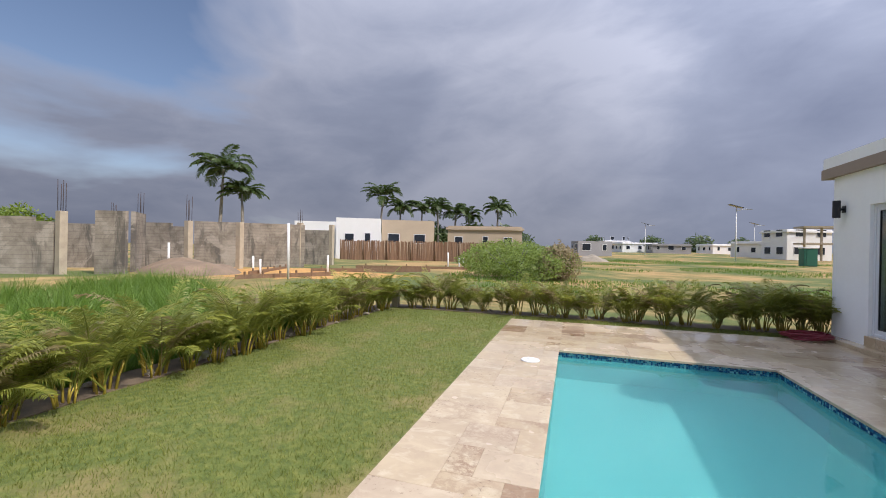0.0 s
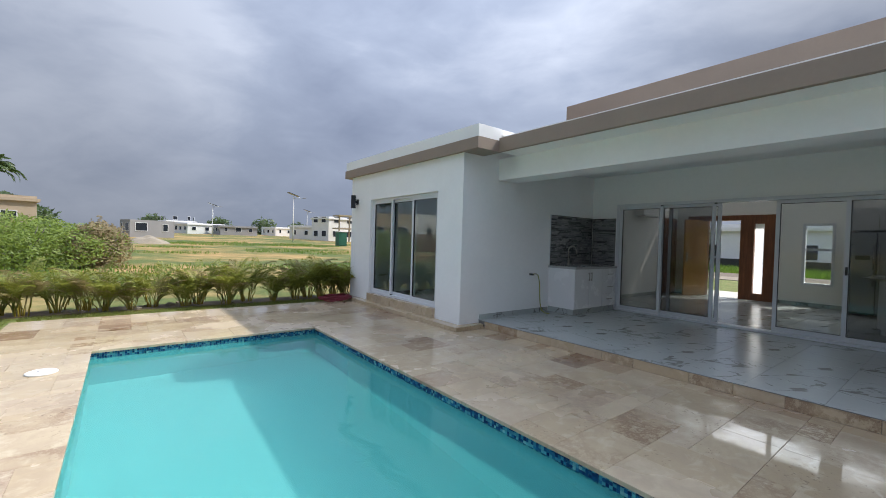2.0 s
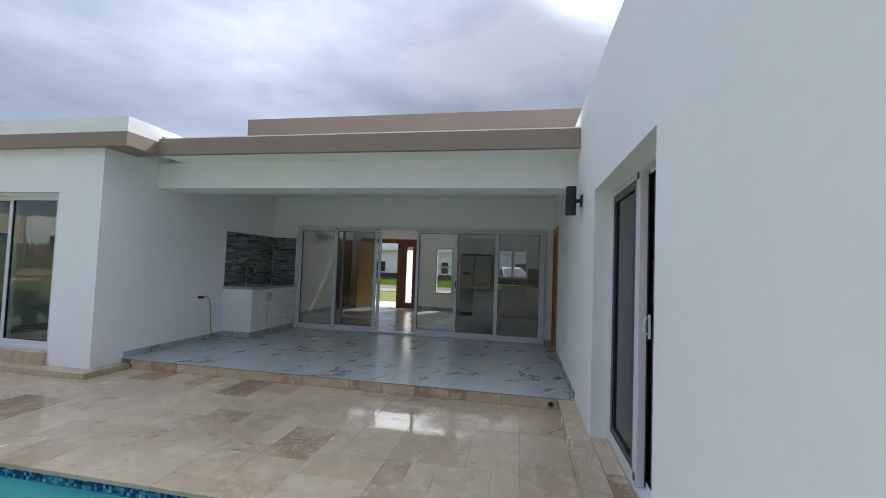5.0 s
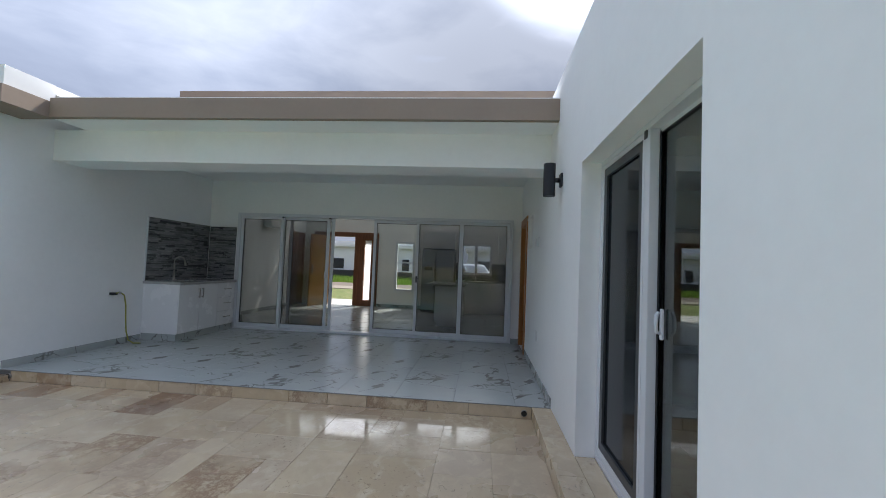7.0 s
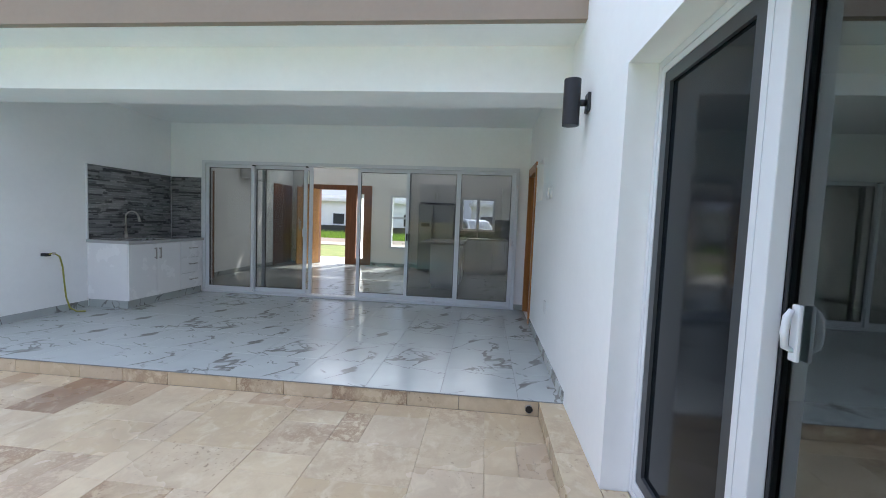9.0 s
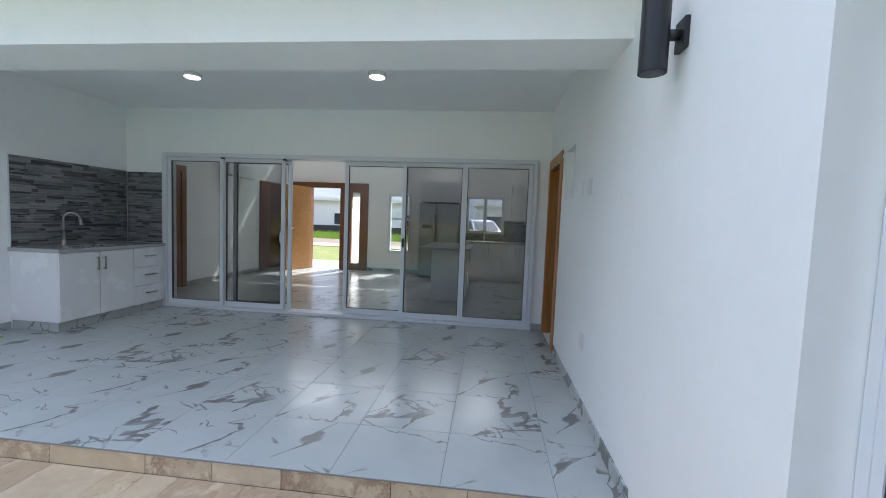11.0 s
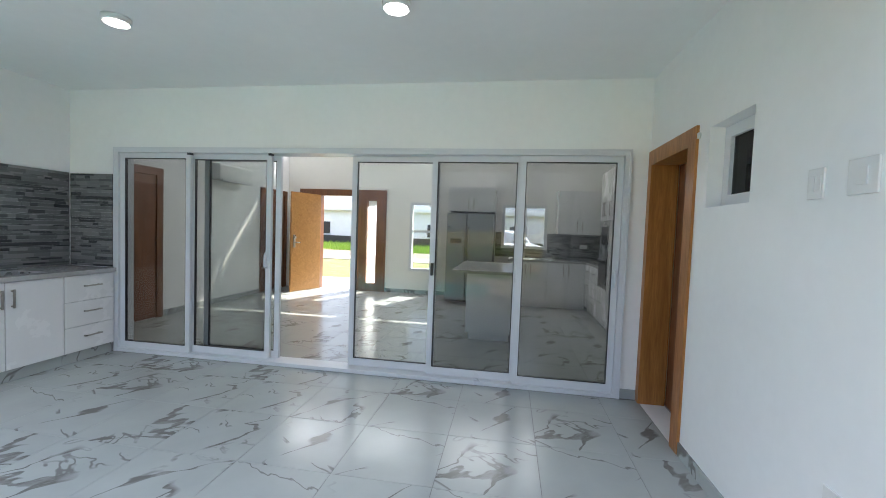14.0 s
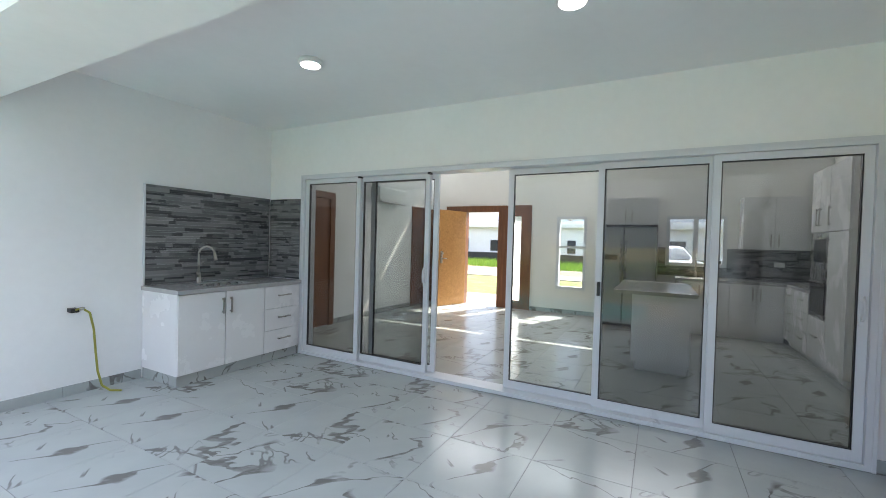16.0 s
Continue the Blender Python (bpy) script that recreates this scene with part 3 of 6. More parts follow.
pl = thing("plinth_wing", (WX, 8, 0), "low travertine plinth along the bedroom wing", "plinth", kind="structure")
stones(pl, WX - 0.2, 5.78, 0.0, WX, 10.08, 0.07, "y", 1)
stones(pl, WX + 0.002, 5.78, 0.0, -0.004, TY, 0.07, "x", 2)
pl = thing("sill_wing", (WX, 8, 0.07), "travertine door sill", "sill", kind="structure")
stones(pl, WX - 0.05, 6.617, 0.07, WX + 0.14, 9.118, 0.235, "y", 3)
pl = thing("plinth_south", (-3, 0, 0), "low travertine plinth under the sliding door", "plinth", kind="structure")
stones(pl, -7.6, 0.0, 0.0, -0.004, 0.18, 0.115, "x", 4)
stones(pl, -2.657, -0.138, 0.101, -1.003, -0.002, 0.117, "x", 5)


# ---- sliding doors and windows ----
def sash(parent, axis, p, a0, a1, z0, z1, pane_mat, stile=0.075, depth=0.035, handle=None):
    """One sliding panel: frame, gasket and pane, centred on p along its thin axis."""
    fr = part("sash", rect_frame(B(), axis, p - depth / 2, p + depth / 2, a0, a1, z0, z1, stile, stile + 0.02), ALU, parent, "white aluminium sash")
    part("gasket", rect_frame(B(), axis, p - 0.012, p + 0.012, a0 + stile, a1 - stile, z0 + stile + 0.02, z1 - stile, 0.008), BLACK, fr)
    bm = B()
    if axis == "x":
        box(bm, p - 0.003, a0 + stile, z0 + stile + 0.02, p + 0.003, a1 - stile, z1 - stile)
    else:
        box(bm, a0 + stile, p - 0.003, z0 + stile + 0.02, a1 - stile, p + 0.003, z1 - stile)
    pane = part("pane", bm, pane_mat, fr, "tinted glass pane")
    pane.visible_shadow = False
    return fr


def pull(parent, axis, p, a, z, out, k=1.0):
    """A short curved pull with its plate."""
    pl = B()
    if axis == "x":
        box(pl, min(p, p + out * 0.012), a - 0.014, z - 0.11 * k, max(p, p + out * 0.012), a + 0.014, z + 0.11 * k, 0.004)
        pts = [(p + out * d * k, a, z + dz * k) for d, dz in ((0.01, -0.07), (0.045, -0.055), (0.05, 0.0), (0.045, 0.06), (0.03, 0.09))]
    else:
        box(pl, a - 0.014, min(p, p + out * 0.012), z - 0.11 * k, a + 0.014, max(p, p + out * 0.012), z + 0.11 * k, 0.004)
        pts = [(a, p + out * d * k, z + dz * k) for d, dz in ((0.01, -0.07), (0.045, -0.055), (0.05, 0.0), (0.045, 0.06), (0.03, 0.09))]
    tube(pl, pts, (0.007, 0.009, 0.010, 0.010, 0.007), 8)
    part("handle", pl, ALU, parent, "white metal pull handle")


door = thing("door_1", (MX, 2.75, FL), "wide white aluminium sliding door with six grey glass panels, one open", "sliding door", kind="structure")
part("door_frame", rect_frame(B(), "x", MX - 0.03, MX + 0.16, 0.1755, 5.3345, FL + 0.002, 2.2915, 0.036, 0.036), ALU, door, "white aluminium outer frame")
bm = B()
rect_frame(bm, "x", MX - 0.035, MX - 0.003, 0.155, 5.352, FL + 0.001, 2.308, 0.02, 0.0)
part("architrave", bm, ALU, door, "slim white cover strip")
tracks = [(5.295, 4.455, MX + 0.015, TINTED), (4.50, 3.575, MX + 0.065, TINTED), (4.37, 3.50, MX + 0.115, CLEAR),
          (2.735, 1.86, MX + 0.115, CLEAR), (1.92, 1.07, MX + 0.065, TINTED), (1.10, 0.215, MX + 0.015, TINTED)]
for i, (a1, a0, p, mt) in enumerate(tracks):
    sh = sash(door, "x", p, a0, a1, FL + 0.040, 2.253, mt, 0.052)
    if i in (1, 4, 5):
        pull(sh, "x", p - 0.018, a0 + 0.035 if i != 5 else a0 + 0.035, 1.17, -1)
    if i == 4:
        bm = B()
        box(bm, p - 0.06, a1 - 0.045, 1.12, p - 0.02, a1 - 0.02, 1.24, 0.006)
        part("latch", bm, BLACK, sh, "black door latch")
for a in (4.47, 3.56):
    bm = B()
    box(bm, MX - 0.02, a - 0.02, 2.235, MX + 0.03, a + 0.012, 2.275)
    part("bumper", bm, BLACK, door, "black rubber stop")

wing_door = thing("door_2", (WX, 7.9, 0.235), "white aluminium three-panel sliding door with grey glass", "sliding door", kind="structure")
part("door_frame", rect_frame(B(), "x", WX + 0.05, WX + 0.16, 6.62, 9.115, 0.237, 2.321, 0.045), ALU, wing_door)
for a0, a1, p in ((6.665, 7.52, 0.08), (7.46, 8.32, 0.13), (8.26, 9.07, 0.08)):
    sash(wing_door, "x", WX + p, a0, a1, 0.275, 2.277, WINGGLASS, 0.055)
bm = B()
box(bm, WX + 0.058, 8.255, 0.24, WX + 0.1, 8.285, 0.30)
part("bumper", bm, BLACK, wing_door)

s_door = thing("door_3", (-1.83, -0.12, FL), "white aluminium sliding door with dark panels set in a deep reveal", "sliding door", kind="structure")
part("door_frame", rect_frame(B(), "y", -0.215, -0.14, -2.657, -1.003, FL + 0.002, 2.242, 0.034), ALU, s_door)
sh = sash(s_door, "y", -0.168, -1.80, -1.037, FL + 0.04, 2.206, SCREEN, 0.03, 0.05)
bm = B()
box(bm, -1.868, -0.193, FL + 0.04, -1.801, -0.143, 2.206, 0.004)
part("meeting_stile", bm, ALU, sh, "broad white meeting stile")
bm = rect_frame(B(), "y", -0.163, -0.147, -1.77, -1.068, FL + 0.092, 2.175, 0.055)
part("screen_frame", bm, plain("charcoal_frame", (0.05, 0.055, 0.06), 0.4, 0, 0.1, 6), sh, "dark grey inner screen frame")
bm = B()
box(bm, -1.881, -0.1965, FL + 0.05, -1.869, -0.1935, 2.19)
part("brush_seal", bm, BLACK, sh, "thin black brush seal")
sh2 = sash(s_door, "y", -0.212, -2.64, -1.81, FL + 0.03, 2.215, SMOKEGLASS, 0.03, 0.025)
pull(sh2, "y", -0.199, -1.925, 1.19, 1, 0.7)
for x in (-1.80,):
    for z in (FL + 0.06, 2.165):
        bm = B()
        box(bm, x - 0.035, -0.165, z, x + 0.0, -0.1385, z + 0.045)
        part("bumper", bm, BLACK, s_door)

# small bathroom window
wnd = thing("window_1", (2.05, -0.16, 1.752), "small white window with dark glass set deep in the wall", "window", kind="structure")
part("window_frame", rect_frame(B(), "y", -0.15, -0.085, 1.822, 2.283, 1.754, 2.236, 0.07), ALU, wnd)
bm = B()
box(bm, 1.892, -0.112, 1.824, 2.213, -0.106, 2.166)
pn = part("pane", bm, DARKGLASS, wnd, "dark glass pane")
pn.visible_shadow = False

# wooden door to the bathroom
wd = thing("door_4", (2.94, -0.1, FL), "orange-brown wooden door in a wide wooden frame", "door", kind="structure")
bm = B()
holed(bm, "y", -0.20, 0.018, 2.432, 3.335, FL + 0.002, 2.288, [(2.552, 3.26, FL, 2.168)])
part("door_frame", bm, WOOD, wd, "varnished wooden door frame")
bm = B()
box(bm, 2.555, -0.235, FL + 0.01, 3.257, -0.203, 2.166, 0.004)
leaf = part("door_leaf", bm, DARKWOOD, wd, "closed reddish wooden leaf")
for z in (0.42, 1.15, 1.88):
    bm = B()
    box(bm, 2.552, -0.17, z, 2.558, -0.10, z + 0.09, 0.001)
    tube(bm, [(2.56, -0.10, z), (2.56, -0.10, z + 0.09)], 0.007, 8)
    part("hinge", bm, STEEL, wd, "steel butt hinge")


# ---- terrace fixtures ----
def sconce(name, x, y, z, out):
    """Up-and-down cylinder wall lamp with its bracket. out: the way from the wall."""
    o = Vector(out)
    lamp = thing(name, (x, y, z), "black cylinder wall lamp fixed to white wall, switched off", "wall lamp", "outdoor wall lamps")
    c = Vector((x, y, z)) + o * 0.115
    bm = B()
    tube(bm, [c + Vector((0, 0, -0.15)), c + Vector((0, 0, 0.15))], 0.055, 24, False)
    tube(bm, [c + Vector((0, 0, -0.15)), c + Vector((0, 0, -0.13))], [0.05, 0.042], 24)
    tube(bm, [c + Vector((0, 0, 0.13)), c + Vector((0, 0, 0.15))], [0.042, 0.05], 24)
    part("shade", bm, BLACK, lamp)
    bm = B()
    side = Vector((-o.y, o.x, 0))
    a, b = Vector((x, y, z)) - side * 0.045 - Vector((0, 0, 0.06)), Vector((x, y, z)) + side * 0.045 + o * 0.02 + Vector((0, 0, 0.06))
    box(bm, min(a.x, b.x), min(a.y, b.y), a.z, max(a.x, b.x), max(a.y, b.y), b.z, 0.004)
    tube(bm, [Vector((x, y, z)) + o * 0.015, c - o * 0.04], 0.022, 10)
    part("bracket", bm, BLACK, lamp)
    bm = B()
    tube(bm, [c + Vector((0, 0, -0.142)), c + Vector((0, 0, -0.136))], 0.04, 20)
    part("lens", bm, plain("lamp_lens", (0.55, 0.55, 0.55), 0.2), lamp, "pale round lens")


sconce("wall_lamp", -0.245, 0.0, 2.273, (0, 1, 0))
sconce("wall_lamp", WX, 9.77, 2.31, (-1, 0, 0))

EMIT = Mat("lamp_diffuser", (0.9, 0.9, 0.88), 0.4)
EMIT.p.inputs["Emission Color"].default_value = (1.0, 0.97, 0.9, 1)
EMIT.p.inputs["Emission Strength"].default_value = 4.0


def ceiling_lamp(x, y, z):
    lamp = thing("ceiling_lamp", (x, y, z), "round white surface ceiling lamp, switched on", "ceiling lamp", "terrace ceiling lamps")
    bm = B()
    tube(bm, [(x, y, z), (x, y, z - 0.03), (x, y, z - 0.038)], [0.088, 0.088, 0.082], 32)
    part("rim", bm, PLASTIC, lamp)
    bm = B()
    tube(bm, [(x, y, z - 0.0375), (x, y, z - 0.041)], [0.074, 0.072], 32)
    part("diffuser", bm, EMIT.m, lamp, "glowing white diffuser")


ceiling_lamp(2.01, 3.88, 2.92)
ceiling_lamp(2.01, 1.91, 2.92)


def wall_plate(name, x, z, wid, hei, label, keys):
    pl = thing(name, (x, 0.0, z), label, name.replace("_", " "))
    bm = B()
    box(bm, x - wid / 2, 0.0, z - hei / 2, x + wid / 2, 0.009, z + hei / 2, 0.003)
    part("plate", bm, PLASTIC, pl)
    for dx, dz, kw, kh in keys:
        bm = B()
        box(bm, x + dx - kw / 2, 0.0085, z + dz - kh / 2, x + dx + kw / 2, 0.013, z + dz + kh / 2, 0.001)
        part("key", bm, PLASTIC, pl)


wall_plate("light_switch", 1.362, 1.79, 0.085, 0.12, "white double light switch on white wall", [(-0.017, 0, 0.03, 0.06), (0.017, 0, 0.03, 0.06)])
# A power socket, drawn as a switch plate with one key.
wall_plate("light_switch", 1.146, 1.793, 0.125, 0.125, "white wide power socket on white wall", [(0, 0, 0.05, 0.06)])
wall_plate("power_socket", 1.146, 0.622, 0.12, 0.125, "white power socket low on white wall", [(0, 0.025, 0.03, 0.03), (0, -0.025, 0.03, 0.03)])
bm = B()
tube(bm, [(2.42, 0.0, 2.22), (2.42, 0.012, 2.22)], 0.02, 12)
solid("junction_box", bm, PLASTIC, "small round white junction box on white wall", "junction box", "thing", at=(2.42, 0, 2.22))

# drain pipe ends in the step
# Near-black colour stands in for the shade inside the pipe mouths.
MOUTHSHADE = plain("pipe_mouth_shade", (0.02, 0.018, 0.015), 0.9)
for y in (0.253, 5.79):
    pipe = thing("drain_pipe", (-0.012, y, 0.055), "round drain pipe end in the travertine step", "drain pipe", "drain pipes")
    bm = B()
    tube(bm, [(-0.020, y, 0.055), (0.0, y, 0.055)], 0.030, 18, False)
    tube(bm, [(-0.0205, y, 0.055), (0.0, y, 0.055)], 0.026, 18, False)
    part("rim", bm, plain("grey_pvc", (0.30, 0.28, 0.25), 0.5), pipe)
    bm = B()
    tube(bm, [(-0.0195, y, 0.055), (-0.015, y, 0.055)], 0.027, 18)
    part("bore", bm, MOUTHSHADE, pipe, "dark disc in place of the shaded pipe opening")

# ---- outdoor sink cabinet ----
CX0, CX1, CY0 = 1.868, 3.30, 5.325
sink = thing("sink_cabinet", (2.6, 5.6, FL), "white lacquered outdoor sink cabinet with two doors and three drawers", "cabinet")
bm = B()
box(bm, CX0, CY0 + 0.02, 0.225, CX1, TY - 0.002, 0.985)
part("body", bm, CABINET, sink)
for a0, a1 in ((CX0, 2.335), (2.339, 2.80)):
    bm = B()
    box(bm, a0 + 0.002, CY0, 0.23, a1 - 0.002, CY0 + 0.019, 0.98, 0.002)
    d = part("cabinet_door", bm, CABINET, sink)
    x = 2.30 if a0 == CX0 else 2.385
    bm = B()
    box(bm, x - 0.009, CY0 - 0.034, 0.76, x + 0.009, CY0 - 0.024, 0.92, 0.002)
    for z in (0.775, 0.905):
        box(bm, x - 0.006, CY0 - 0.026, z - 0.006, x + 0.006, CY0, z + 0.006)
    part("handle", bm, NICKEL, d, "satin nickel bar handle")
for z0, z1 in ((0.23, 0.474), (0.478, 0.722), (0.726, 0.98)):
    bm = B()
    box(bm, 2.806, CY0, z0, CX1 - 0.002, CY0 + 0.019, z1, 0.002)
    d = part("drawer", bm, CABINET, sink)
    zc = (z0 + z1) / 2 + 0.02
    bm = B()
    box(bm, 2.97, CY0 - 0.034, zc - 0.007, 3.15, CY0 - 0.024, zc + 0.007, 0.002)
    for x in (2.99, 3.13):
        box(bm, x - 0.006, CY0 - 0.026, zc - 0.006, x + 0.006, CY0, zc + 0.006)
    part("handle", bm, NICKEL, d, "satin nickel bar handle")
bm = B()
box(bm, CX0 + 0.01, CY0 + 0.03, FL + 0.001, CX1, TY - 0.004, 0.223)
part("toe_board", bm, MARBLE, sink, "veined porcelain toe board")
bm = B()
holed(bm, "x", CX0 - 0.015, 2.22, CY0 - 0.02, TY - 0.002, 0.987, 1.027)
box(bm, 2.75, CY0 - 0.02, 0.987, MX - 0.04, TY - 0.002, 1.027)
box(bm, 2.22, CY0 - 0.02, 0.987, 2.75, 5.43, 1.027)
box(bm, 2.22, 5.78, 0.987, 2.75, TY - 0.002, 1.027)
worktop = solid("worktop", bm, QUARTZ, "grey quartz worktop on outdoor sink cabinet", "worktop", "thing", at=(2.6, 5.6, 1.0))
basin = thing("sink_basin", (2.48, 5.6, 0.83), "stainless steel sink basin let into grey worktop", "sink")
bm = B()
box(bm, 2.222, 5.432, 0.85, 2.748, 5.778, 0.86)
box(bm, 2.222, 5.432, 0.86, 2.232, 5.778, 1.015)
box(bm, 2.738, 5.432, 0.86, 2.748, 5.778, 1.015)
box(bm, 2.232, 5.432, 0.86, 2.738, 5.442, 1.015)
box(bm, 2.232, 5.768, 0.86, 2.738, 5.778, 1.015)
part("bowl", bm, STEEL, basin)


def faucet(name, x, y, z, toward, label, h=0.40):
    """Gooseneck tap with a pull-down head. toward: the way it spouts."""
    t = Vector(toward)
    f = thing(name, (x, y, z), label, "faucet")
    base = Vector((x, y, z))
    bm = B()
    tube(bm, [base, base + Vector((0, 0, 0.01)), base + Vector((0, 0, 0.11))], [0.027, 0.025, 0.018], 16)
    part("base", bm, NICKEL, f)
    arc = [base + Vector((0, 0, 0.11)), base + Vector((0, 0, h - 0.09))]
    for i in range(1, 9):
        a = math.pi * 0.93 * i / 8
        arc.append(base + t * (0.075 * (1 - math.cos(a))) + Vector((0, 0, h - 0.09 + 0.085 * math.sin(a))))
    bm = B()
    tube(bm, arc, 0.011, 12)
    part("neck", bm, NICKEL, f)
    end = arc[-1]
    bm = B()
    tube(bm, [end, end + t * 0.01 + Vector((0, 0, -0.06)), end + t * 0.014 + Vector((0, 0, -0.085))], [0.014, 0.017, 0.02], 12)
    part("spray_head", bm, NICKEL, f)
    bm = B()
    sd = Vector((-t.y, t.x, 0))
    tube(bm, [base + Vector((0, 0, 0.075)) - sd * 0.015, base + Vector((0, 0, 0.085)) - sd * 0.05, base + Vector((0, 0, 0.12)) - sd * 0.09], [0.012, 0.009, 0.006], 8)
    part("lever", bm, NICKEL, f)


faucet("faucet", 2.36, 5.83, 1.027, (0.75, -0.66, 0), "satin nickel gooseneck faucet on outdoor worktop")

# backsplash of slim stacked slate strips
SLATE = Mat("slate_strip")
SLATE.geo()
_r = SLATE.math("FRACT", SLATE.math("ADD", SLATE.math("MULTIPLY", SLATE.rand(), 7.3), SLATE.island()))
_v = SLATE.scaled(3, 14, 26)
_c = SLATE.ramp(_r, [(0.0, (0.025, 0.027, 0.031)), (0.20, (0.05, 0.053, 0.058)), (0.32, (0.13, 0.135, 0.14)), (0.7, (0.20, 0.205, 0.21)), (1.0, (0.30, 0.30, 0.30))])
SLATE.color(SLATE.mix(SLATE.rng(SLATE.noise(2.0, 5, 0.6, 0.3, _v), 0.40, 0.7, 0, 0.35), _c, (0.24, 0.24, 0.24)))
SLATE.rough(SLATE.rng(SLATE.noise(12, 3), 0.3, 0.7, 0.3, 0.55)).bump(SLATE.noise(3.0, 5, 0.6, 0.2, _v), 0.3, 0.006)


def strips(bm, axis, p, out, a0, a1, z0, z1, rng_seed, owner=None, most=0):
    """Rows of thin strips of mixed length and thickness on a wall face at p."""
    rr = random.Random(rng_seed)
    z, made = z0, 0
    while z < z1 - 0.008:
        h = min(rr.choice((0.015, 0.022, 0.030, 0.038)), z1 - z)
        a = a0 - rr.uniform(0, 0.08)
        while a < a1:
            length = rr.choice((0.07, 0.11, 0.15, 0.20, 0.26))
            u, v = max(a, a0), min(a + length, a1)
            if v - u > 0.006:
                d = 0.012 + rr.uniform(0, 0.005)
                q0, q1 = (p, p + out * d) if out > 0 else (p + out * d, p)
                piece = B() if made < most else bm
                if axis == "y":
                    box(piece, u, q0, z + 0.0006, v - 0.001, q1, z + h - 0.0006)
                else:
                    box(piece, q0, u, z + 0.0006, q1, v - 0.001, z + h - 0.0006)
                if made < most:
                    part("slate_strip", piece, SLATE.m, owner)
                made += 1
            a += length
        z += h
    return bm


splash = thing("backsplash", (2.6, TY, 1.03), "backsplash of grey stacked slate strips behind outdoor sink", "backsplash", kind="structure")
sp = part("slate_strips", strips(B(), "y", TY - 0.001, -1, 1.88, MX - 0.02, 1.03, 2.033, 3, splash, 300), SLATE.m, splash)
sp["kind"] = "stuff"
sp = part("slate_strips", strips(B(), "x", MX - 0.001, -1, 5.385, TY - 0.02, 1.03, 2.033, 4, splash, 0), SLATE.m, splash)
sp["kind"] = "stuff"
bm = B()
box(bm, 1.862, TY - 0.018, 1.03, 1.878, TY, 2.038)
part("edge_trim", bm, ALU, splash, "white edge trim")

# yellow gas hose out of the wall
HOSE = plain("yellow_hose", (0.30, 0.29, 0.04), 0.4, 0, 0.12, 30)
hose = thing("gas_hose", (1.36, 5.9, 0.86), "yellow gas hose hanging out of white wall to the floor", "hose")
bm = B()
tube(bm, [(1.31, 5.87, 0.865), (1.35, 5.83, 0.885), (1.395, 5.80, 0.84), (1.42, 5.79, 0.70), (1.435, 5.79, 0.5), (1.45, 5.785, 0.32),
          (1.475, 5.765, 0.19), (1.52, 5.72, 0.14), (1.58, 5.66, 0.133)], 0.009, 10)
part("tube", bm, HOSE, hose)
bm = B()
box(bm, 1.285, 5.855, 0.845, 1.345, TY - 0.002, 0.882, 0.006)
part("wall_outlet", bm, BLACK, hose, "dark wall outlet")
bm = B()
tube(bm, [(1.34, 5.84, 0.88), (1.365, 5.82, 0.878)], 0.014, 10)
part("fitting", bm, NICKEL, hose)

# red garden hose coiled on the deck
RED = plain("dark_red_hose", (0.20, 0.02, 0.035), 0.42, 0, 0.2, 30)
coil = thing("garden_hose", (-0.95, 9.75, 0.0), "dark red garden hose coiled on the wet deck", "hose")
pts = []
for i in range(140):
    a = i * 0.33
    r = 0.25 + 0.045 * math.sin(i * 0.61) + 0.03 * math.cos(i * 0.27)
    pts.append((-0.95 + 1.25 * r * math.cos(a), 9.75 + r * math.sin(a), 0.02 + 0.0006 * i + 0.012 * (1 + math.sin(i * 0.9))))
bm = B()
tube(bm, pts, 0.014, 6)
part("coil", bm, RED, coil)
# white skimmer lid in the deck
lid = thing("skimmer_lid", (-5.43, 6.48, 0.004), "round white skimmer lid in the travertine deck", "skimmer lid")
bm = B()
tube(bm, [(-5.43, 6.48, 0.0), (-5.43, 6.48, 0.012), (-5.43, 6.48, 0.016)], [0.125, 0.125, 0.118], 28)
part("lid", bm, PLASTIC, lid)
# Raised black disc drawn in place of a shaded hole in the lid.
bm = B()
tube(bm, [(-5.46, 6.48, 0.016), (-5.46, 6.48, 0.019)], 0.012, 10)
part("finger_hole", bm, BLACK, lid)


# ---- living room and kitchen ----
ent = thing("door_5", (FX, 4.9, FL), "open entrance door of honey-coloured wood in a wide reddish frame", "door", kind="structure")
bm = B()
holed(bm, "x", FX - 0.03, FX + 0.17, 3.89, 5.95, FL + 0.002, 2.385, [(4.64, 5.45, FL, 2.25), (4.11, 4.33, 0.30, 2.15)])
part("door_frame", bm, DARKWOOD, ent, "wide reddish wooden frame")
bm = B()
box(bm, FX + 0.06, 4.11, 0.30, FX + 0.066, 4.33, 2.15)
pn = part("sidelight", bm, FROSTED, ent, "slim frosted white glass sidelight")
pn.visible_shadow = False
ang = math.radians(-19)
hx, hy = FX - 0.03, 5.45
bm = B()
box(bm, -0.83, -0.025, 0.01, 0.0, 0.025, 2.13, 0.004)
turn = Matrix.Translation((hx, hy, FL)) @ Matrix.Rotation(ang, 4, "Z")
bmesh.ops.transform(bm, matrix=turn, verts=bm.verts[:])
lf = part("door_leaf", bm, WOODH, ent, "honey-coloured wooden leaf standing open")
bm = B()
box(bm, -0.79, -0.05, 0.95, -0.74, 0.05, 1.22, 0.006)
tube(bm, [(-0.765, -0.05, 1.05), (-0.765, -0.09, 1.06), (-0.65, -0.095, 1.06)], 0.012, 8)
